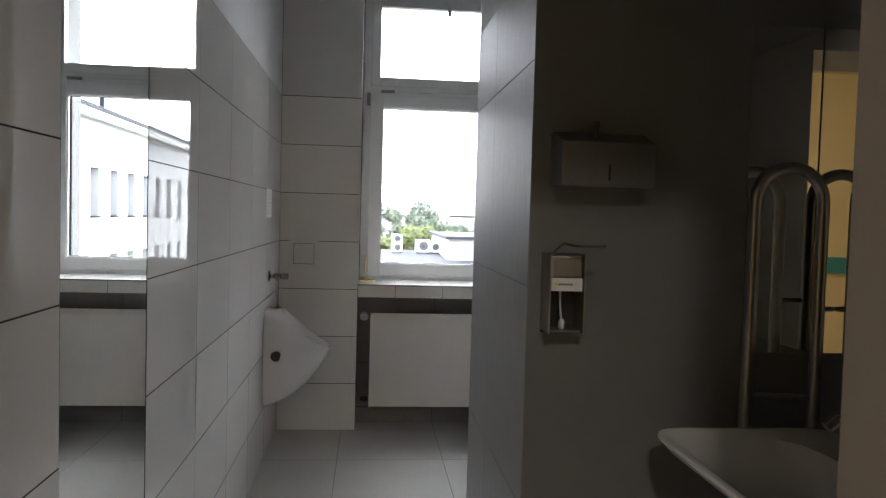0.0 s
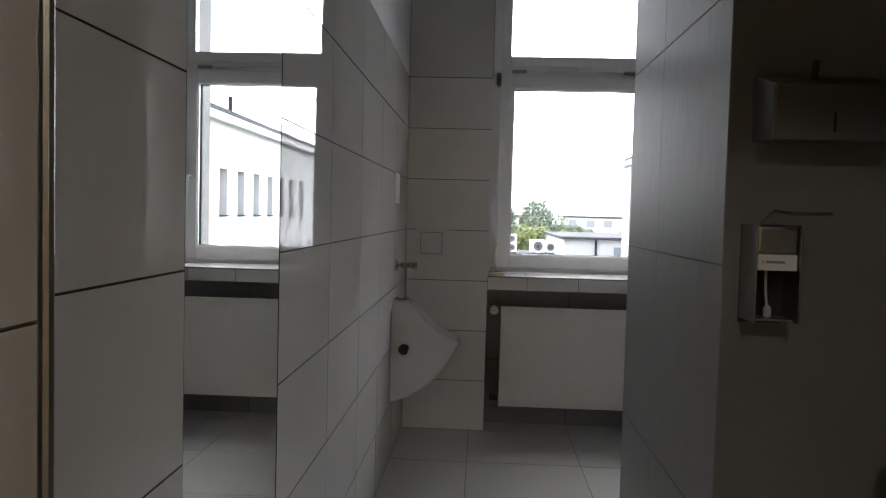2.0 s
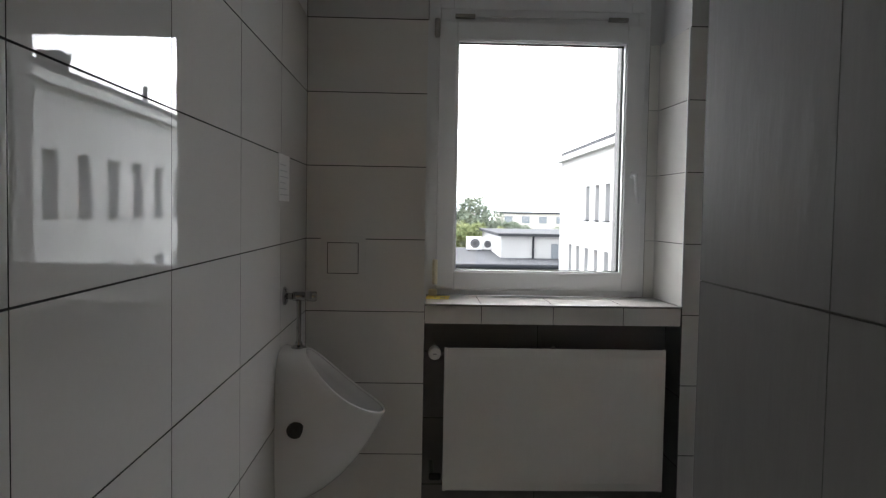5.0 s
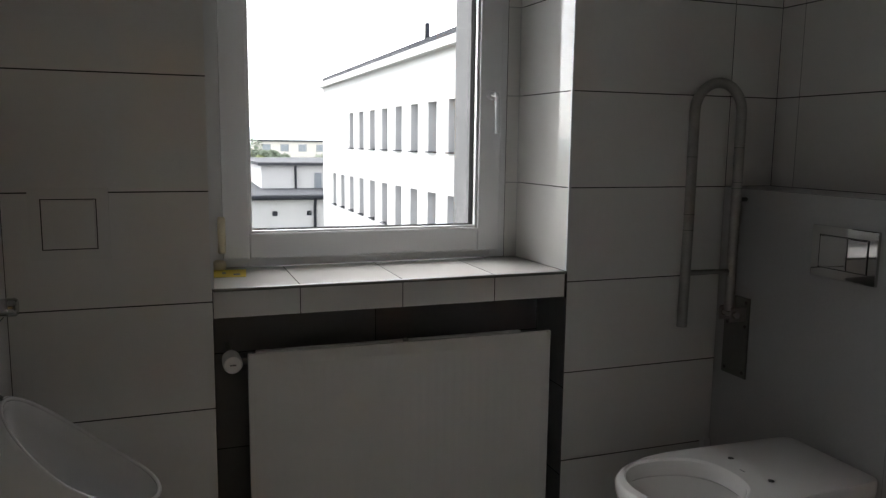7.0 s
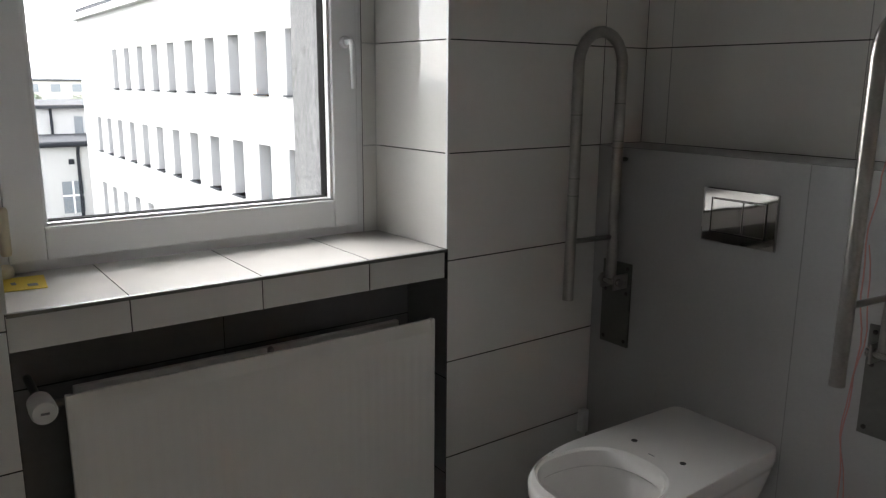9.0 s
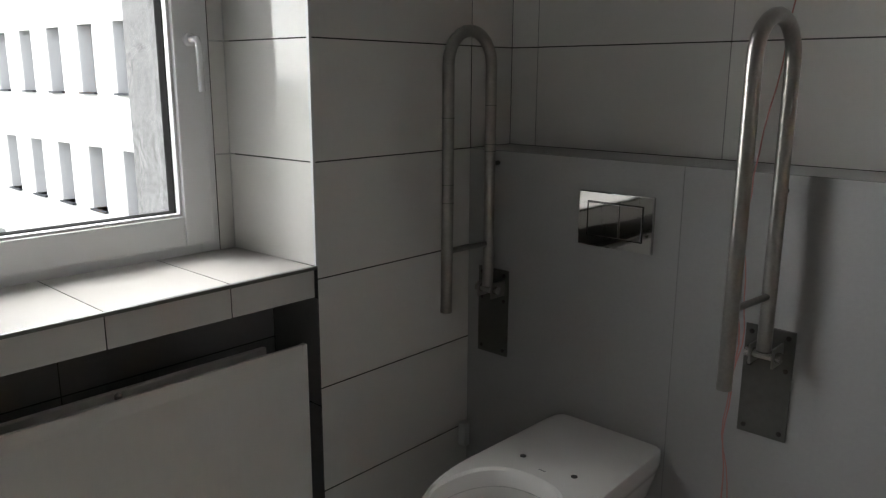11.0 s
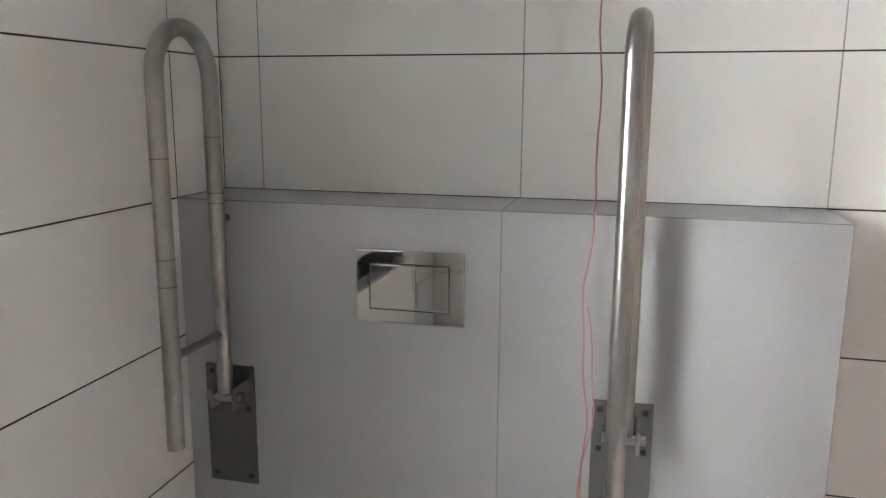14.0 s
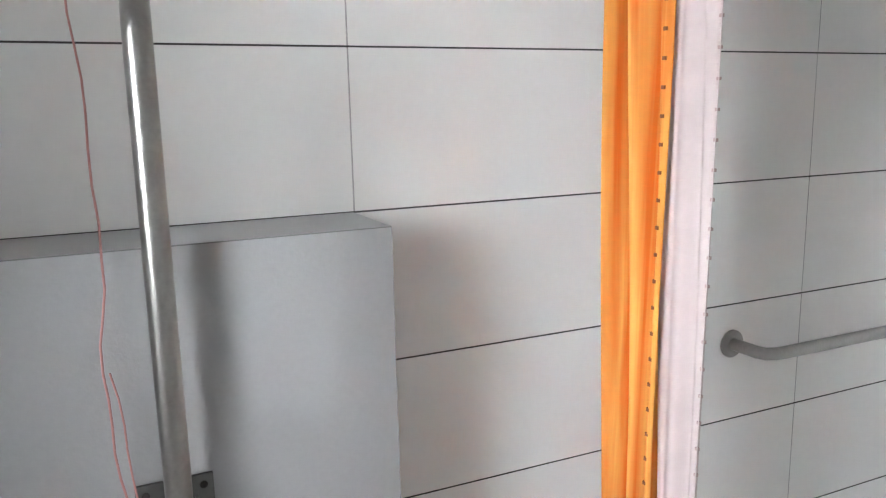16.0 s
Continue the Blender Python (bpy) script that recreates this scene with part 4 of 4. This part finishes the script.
def hospital_wing():
    X = 9.2
    y0, y1 = 4.0, 43.4
    ob = base("hospital_wing", X, 20, -10, "long white rendered hospital wing with narrow deep windows", "building")
    pitch = 2.08
    rows = [(-8.6, -6.9), (-5.45, -3.74), (-2.12, -0.41), (1.03, 2.76)]
    xs = [40.1 - pitch * k for k in range(17)]
    w = 0.90
    # wall as bands and piers so that the openings go through
    bm = bmesh.new()
    zs = [-10.0] + [v for r in rows for v in r] + [4.42]
    for a, b in zip(zs[0::2], zs[1::2]):
        block(X, y0, a, X + 0.45, y1, b, 0, bm)
    for a, b in rows:
        edges = [y0] + sorted(v for c in xs if a < 0 or c < 37 for v in (c - w / 2, c + w / 2)) + [y1]
        for p, q in zip(edges[0::2], edges[1::2]):
            block(X, p, a, X + 0.45, q, b, 0, bm)
    block(X + 0.46, y0, -10, X + 12, y1 - 0.001, 4.41, 0, bm)
    part("wall", bm, RENDER_WHITE, ob)
    for a, b in rows[1:]:
        for c in [c for c in xs if a < 0 or c < 37]:
            wi = part("window", block(X + 0.36, c - w / 2, a, X + 0.40, c + w / 2, b), FAR_GLASS, ob)
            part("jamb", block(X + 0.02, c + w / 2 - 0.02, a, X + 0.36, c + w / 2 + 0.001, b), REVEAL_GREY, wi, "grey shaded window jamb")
            part("sill", block(X - 0.10, c - w / 2 - 0.03, a - 0.05, X + 0.36, c + w / 2 + 0.03, a), SLATE, wi)
    roof = part("roof", block(X - 0.32, y0, 4.42, X + 12, y1 + 0.3, 4.70), RENDER_WHITE, ob, "white eaves slab")
    part("covering", block(X - 0.22, y0, 4.702, X + 12, y1 - 1.0, 4.92), SLATE, roof, "dark roof covering")
    for k in range(8):
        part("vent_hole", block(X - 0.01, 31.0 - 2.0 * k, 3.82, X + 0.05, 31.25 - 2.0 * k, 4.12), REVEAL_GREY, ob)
    for y, hgt, mat in ((19.5, 0.9, SLATE), (12.0, 1.2, BRICK_RED), (14.0, 1.0, RENDER_WHITE)):
        part("chimney", block(X + 0.8, y, 4.91, X + 1.5, y + 0.7, 4.91 + hgt, 0.02), mat, roof)
    part("vent_pipe", tube([(X + 0.3, 25.0, 4.91), (X + 0.3, 25.0, 5.65)], 0.09, 10), SLATE, roof)


hospital_wing()


def annex_low():
    ob = base("annex", 0, 46, -10, "low white annex with dark felt roof and gutter", "building")
    part("wall", block(-20, 45.3, -10, 11, 60, -2.1), RENDER_WHITE, ob)
    bm = bmesh.new()
    v = [bm.verts.new(p) for p in ((-20.4, 44.9, -2.15), (11.4, 44.9, -2.15), (11.4, 61, -1.85), (-20.4, 61, -1.85), (-20.4, 44.9, -1.95), (11.4, 44.9, -1.95), (11.4, 61, -1.65), (-20.4, 61, -1.65))]
    for f in ((3, 2, 1, 0), (4, 5, 6, 7), (0, 1, 5, 4), (1, 2, 6, 5), (2, 3, 7, 6), (3, 0, 4, 7)):
        bm.faces.new([v[i] for i in f])
    roof = part("roof", bm, ROOF_FELT, ob, "dark grey felt roof")
    part("gutter", tube([(-20.4, 44.85, -2.08), (11.3, 44.85, -2.08)], 0.16, 10), SLATE, roof)
    for x in (-9.0, 9.0):
        part("downpipe", tube([(x, 44.9, -2.15), (x, 45.2, -2.7), (x, 45.2, -10)], 0.09, 8), SLATE, ob)
    for i in range(11):
        x = -12.6 + 2.1 * i
        part("vent", block(x + 0.1, 45.26, -3.25, x + 0.4, 45.32, -2.95), SLATE, ob)
        w = part("window", block(x - 0.35, 45.25, -6.0, x + 0.75, 45.32, -4.2), FAR_GLASS, ob)
        part("frame", block(x + 0.16, 45.22, -6.0, x + 0.25, 45.255, -4.2), PVC, w)
        part("frame", block(x - 0.35, 45.22, -5.05, x + 0.75, 45.254, -4.95), PVC, w)


annex_low()


def annex_high():
    ob = base("annex", 8.3, 52, -10, "taller white annex block with thin dark roof edge", "building")
    part("wall", block(6.35, 50.3, -10, 14, 66, -0.30), RENDER_WHITE, ob)
    part("roof", block(6.1, 49.9, -0.30, 14.3, 66.4, -0.10), ROOF_FELT, ob, "grey flat roof with dark edge")
    part("downpipe", tube([(8.62, 50.2, -0.32), (8.62, 50.2, -6)], 0.08, 8), SLATE, ob)
    part("window", block(9.9, 50.24, -2.0, 10.4, 50.34, -0.8), FAR_GLASS, ob)


annex_high()


def ac_unit(x, y, z, w, h, fans, label):
    ob = base("air_conditioner", x, y, z, label, "air conditioner", "roof air conditioners")
    part("case", block(x - w / 2, y, z + 0.1, x + w / 2, y + 0.5, z + h, 0.03), WHITE_PLASTIC, ob)
    for s in (-1, 1):
        part("foot", block(x + s * w * 0.35 - 0.06, y, z - 0.1, x + s * w * 0.35 + 0.06, y + 0.5, z + 0.1), SLATE, ob)
    for k in range(fans):
        zc = z + 0.1 + (h - 0.1) * (k + 0.5) / fans
        r = min(w * 0.34, (h - 0.1) / fans * 0.38)
        fan = part("fan_grille", lathe([(r, 0), (r, 0.02), (r * 0.9, 0.03), (r * 0.2, 0.03), (0.001, 0.035)], (0, -1, 0), (x + w * 0.06, y, zc), 20), GRILLE, ob)
        part("hub", lathe([(r * 0.3, 0), (r * 0.25, 0.03), (0.001, 0.035)], (0, -1, 0), (x + w * 0.06, y - 0.025, zc), 12), SLATE, fan)


ac_unit(2.85, 57, -1.72, 0.9, 1.5, 2, "tall white double-fan air conditioner on the roof")
ac_unit(4.95, 57, -1.72, 1.2, 1.1, 1, "white single-fan air conditioner on the roof")
ac_unit(6.0, 57.3, -1.72, 0.85, 0.95, 1, "small white single-fan air conditioner on the roof")


def tree(x, y, height, spread, mat, seed, label):
    rnd = random.Random(seed)
    ob = base("tree", x, y, -10, label, "tree")
    trunk_top = -10 + height * 0.45
    bm = loft([[Vector((x + math.cos(a) * r, y + math.sin(a) * r, z)) for a in [2 * math.pi * k / 8 for k in range(8)]] for r, z in ((0.45, -10), (0.34, -10 + height * 0.2), (0.25, trunk_top))], True, True)
    limbs = []
    for k in range(7):
        a = 2 * math.pi * k / 7 + rnd.uniform(-0.3, 0.3)
        end = (x + math.cos(a) * spread * 0.6, y + math.sin(a) * spread * 0.6, trunk_top + height * rnd.uniform(0.15, 0.4))
        tube([(x, y, trunk_top - 0.6), (x + math.cos(a) * spread * 0.25, y + math.sin(a) * spread * 0.25, trunk_top + height * 0.08), end], 0.09, 6, bm)
        limbs.append(end)
    part("trunk", bm, BARK, ob)
    # crown: clumps of small leaf quads with an uneven outline
    verts, faces = [], []
    cz = -10 + height * 0.68
    clumps = []
    for k in range(46):
        while True:
            p = Vector((rnd.uniform(-1, 1), rnd.uniform(-1, 1), rnd.uniform(-1, 1)))
            if 0.35 < p.length < 1:
                break
        clumps.append((Vector((x + p.x * spread, y + p.y * spread, cz + p.z * height * 0.30)), spread * rnd.uniform(0.16, 0.30)))
    for c, r in clumps:
        for q in range(210):
            d = Vector((rnd.gauss(0, 1), rnd.gauss(0, 1), rnd.gauss(0, 0.8))).normalized() * r * rnd.uniform(0.55, 1.08)
            o = c + d
            s = rnd.uniform(0.10, 0.24)
            u = Vector((rnd.uniform(-1, 1), rnd.uniform(-1, 1), rnd.uniform(-1, 1))).normalized()
            w = u.orthogonal().normalized()
            i = len(verts)
            verts += [o - u * s, o + w * s * 0.6, o + u * s, o - w * s * 0.6]
            faces.append((i, i + 1, i + 2, i + 3))
    me = bpy.data.meshes.new("crown")
    me.from_pydata([tuple(v) for v in verts], [], faces)
    me.materials.append(mat)
    crown = new("crown", me)
    crown.parent = ob
    crown.matrix_parent_inverse = ob.matrix_basis.inverted()


tree(0.8, 82, 12.6, 4.8, LEAF_DARK, 1, "broad dark green tree behind the flat roof")
tree(6.4, 80, 12.9, 4.0, LEAF_DARK, 2, "rounded dark green tree behind the flat roof")
tree(9.8, 84, 11.4, 2.6, LEAF_DARK, 3, "small dark green tree beside brighter bushes")
tree(4.4, 66, 10.3, 3.0, LEAF_LIGHT, 4, "bright yellow-green bush tree at the roof edge")
tree(7.6, 68, 10.4, 3.0, LEAF_LIGHT, 5, "bright yellow-green bush tree at the roof edge")
tree(1.4, 66, 9.9, 2.2, LEAF_LIGHT, 6, "low yellow-green bush tree at the roof edge")
tree(14.5, 100, 9.4, 4.0, LEAF_DARK, 7, "hazy green tree before the apartment blocks")
tree(19.5, 104, 9.2, 4.0, LEAF_DARK, 8, "hazy green tree before the apartment blocks")
tree(-5.0, 84, 12.2, 4.8, LEAF_DARK, 9, "broad dark green tree behind the flat roof")


def apartment(x, y, w, storeys, label):
    ob = base("apartment_block", x, y, -10, label, "building", "far apartment blocks")
    h = storeys * 2.8
    part("wall", block(x - w / 2, y, -10, x + w / 2, y + 11, -10 + h), TINT_WALL, ob)
    part("roof", block(x - w / 2 - 0.3, y - 0.3, -10 + h, x + w / 2 + 0.3, y + 11.3, -10 + h + 0.35), ROOF_FELT, ob)
    n = int(w / 3.2)
    for s in range(storeys):
        for k in range(n):
            cx = x - w / 2 + (k + 0.5) * w / n
            z = -10 + 2.8 * s + 0.9
            part("window", block(cx - 0.8, y - 0.05, z, cx + 0.8, y + 0.06, z + 1.4), FAR_GLASS, ob)


apartment(24, 150, 14, 4, "far beige four-storey apartment block")
apartment(41, 165, 17, 4, "far pale four-storey apartment block")
apartment(58, 190, 22, 5, "far beige five-storey apartment block")
apartment(8, 200, 18, 4, "far pale four-storey apartment block")
hill = bmesh.new()
rows = []
for j in range(2):
    rows.append([hill.verts.new((x, 900 + 250 * j, -10 if j == 0 else 16 + 7 * math.sin(x * 0.004) + 4 * math.sin(x * 0.011 + 1))) for x in range(-900, 901, 30)])
for i in range(len(rows[0]) - 1):
    hill.faces.new((rows[0][i], rows[0][i + 1], rows[1][i + 1], rows[1][i]))
hills = part("backdrop", hill, material("hazy_hills", (0.45, 0.50, 0.52), 0.95, vary=0.1, scale=0.02))
tagged(hills, "hazy wooded hills on the horizon", "hills", kind="structure")

# ---- tiles ----
tile_field(wall_left, TILE, "+x", 0.0, [*LEFT_JOINTS, *MIRROR_Y, DOOR_Y0], ROWS, lambda u, v: not (MIRROR_Y[1] < u < MIRROR_Y[0]))
tile_field(wall_back, TILE, "-y", 0.0, [0.0, WX0], ROWS)
tile_field(wall_back, TILE, "-y", 0.0, [WX1, 2.173, ROOM_X], ROWS)
# splayed right reveal and the narrow tiled return beside the window frame
SPLAY = Matrix.Translation((WX1, 0, 0)) @ Matrix.Rotation(math.atan2(WX1 - REVEAL_X, REVEAL_Y), 4, "Z") @ Matrix.Translation((-WX1, 0, 0))
for z0, z1 in zip([SILL, 1.2, 1.5, 1.8], [1.2, 1.5, 1.8, 2.1]):
    leaf = tile(wall_back, TILE, "-x", (WX1, REVEAL_Y / 2, (z0 + z1) / 2), REVEAL_Y, z1 - z0)
    leaf.matrix_basis = SPLAY @ leaf.matrix_basis
    tile(wall_back, TILE, "-y", ((1.513 + REVEAL_X) / 2, REVEAL_Y, (z0 + z1) / 2), REVEAL_X - 1.513, z1 - z0)
part("reveal_core", block(1.513, REVEAL_Y + TILE_T, SILL, WX1 + TILE_T, FY1, WTOP), PLASTER, wall_back)
tile_field(wall_back, TILE, "+x", WX0, [0.0, REVEAL_Y], [SILL, 1.2, 1.5, 1.8, 2.1])
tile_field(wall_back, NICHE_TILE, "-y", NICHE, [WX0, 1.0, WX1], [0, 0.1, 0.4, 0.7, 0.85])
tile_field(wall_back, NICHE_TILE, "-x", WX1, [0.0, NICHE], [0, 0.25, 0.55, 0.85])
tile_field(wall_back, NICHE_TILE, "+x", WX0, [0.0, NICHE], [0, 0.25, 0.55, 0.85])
RJ = [0.0, -0.10, -0.70, -1.303, -1.903, -2.495, NOOK_Y]
tile_field(wall_right, TILE, "-x", ROOM_X, RJ, ROWS, lambda u, v: v > 1.2 or u < BOX_Y)
tile_field(boxing, GREY_TILE, "-x", BOX_X, [0.0, -0.694, BOX_Y], [0.0, 1.2])
tile_field(boxing, GREY_TILE, "+z", 1.2, [BOX_X, ROOM_X], [BOX_Y, -0.694, -0.0])
tile(boxing, GREY_TILE, "-y", ((BOX_X + ROOM_X) / 2, BOX_Y, 0.6), ROOM_X - BOX_X, 1.2)
tile_field(wall_part, RELIEF_TILE, "-x", PART_X, [PART_END, -2.216, DISP_Y], [0, 0.6, 1.2, 1.8, 2.1])
tile_field(wall_part, GREY_TILE, "+y", PART_END + TILE_T, [PART_X, PART_X + 0.11], [0, 0.6, 1.2, 1.8, 2.1])
tile_field(wall_door, TILE, "+x", 0.09, [DOOR_Y0 - 0.01, DOOR_Y1], ROWS)
tile_field(wall_door, TILE, "+y", DOOR_Y0, [0.0, 0.086], ROWS)
tile_field(wall_disp, TILE, "+y", DISP_BACK + TILE_T, [PART_X + 0.11, 1.7, NOOK_X], ROWS)
tile_field(wall_side, TILE, "+x", NOOK_X, [DISP_BACK, NOOK_Y], ROWS)
tile_field(wall_side, TILE, "+y", NOOK_Y, [NOOK_X, ROOM_X], ROWS)
tile_field(floor, FLOOR_TILE, "+z", 0.0, [-0.19, 0.405, 1.0, 1.6, 2.2, 2.5], [0.21, 0.0, -0.59, -1.19, -1.79, -2.39, -2.99, -3.59, -4.19, DOOR_Y1 - 0.004])

# pale filler in the upright joints of the right wall and of the boxing
JOINT = material("pale_joint_filler", (0.46, 0.45, 0.43), 0.8, vary=0.08, scale=60)
BOX_JOINT = material("grey_joint_filler", (0.34, 0.34, 0.335), 0.8, vary=0.06, scale=60)
for y in RJ[1:-1]:
    for z in ROWS[:-1]:
        if z > 1.1 or y < BOX_Y - 0.01:
            part("joint", block(ROOM_X + 0.0005, y - 0.0014, z + 0.002, ROOM_X + TILE_T, y + 0.0014, z + 0.298), JOINT, wall_right)
part("joint", block(BOX_X + 0.0004, -0.6954, 0.0, BOX_X + TILE_T, -0.6926, 1.197), BOX_JOINT, boxing)
part("joint", block(BOX_X + 0.001, -0.6954, 1.2 - TILE_T, ROOM_X, -0.6926, 1.1996), BOX_JOINT, boxing)
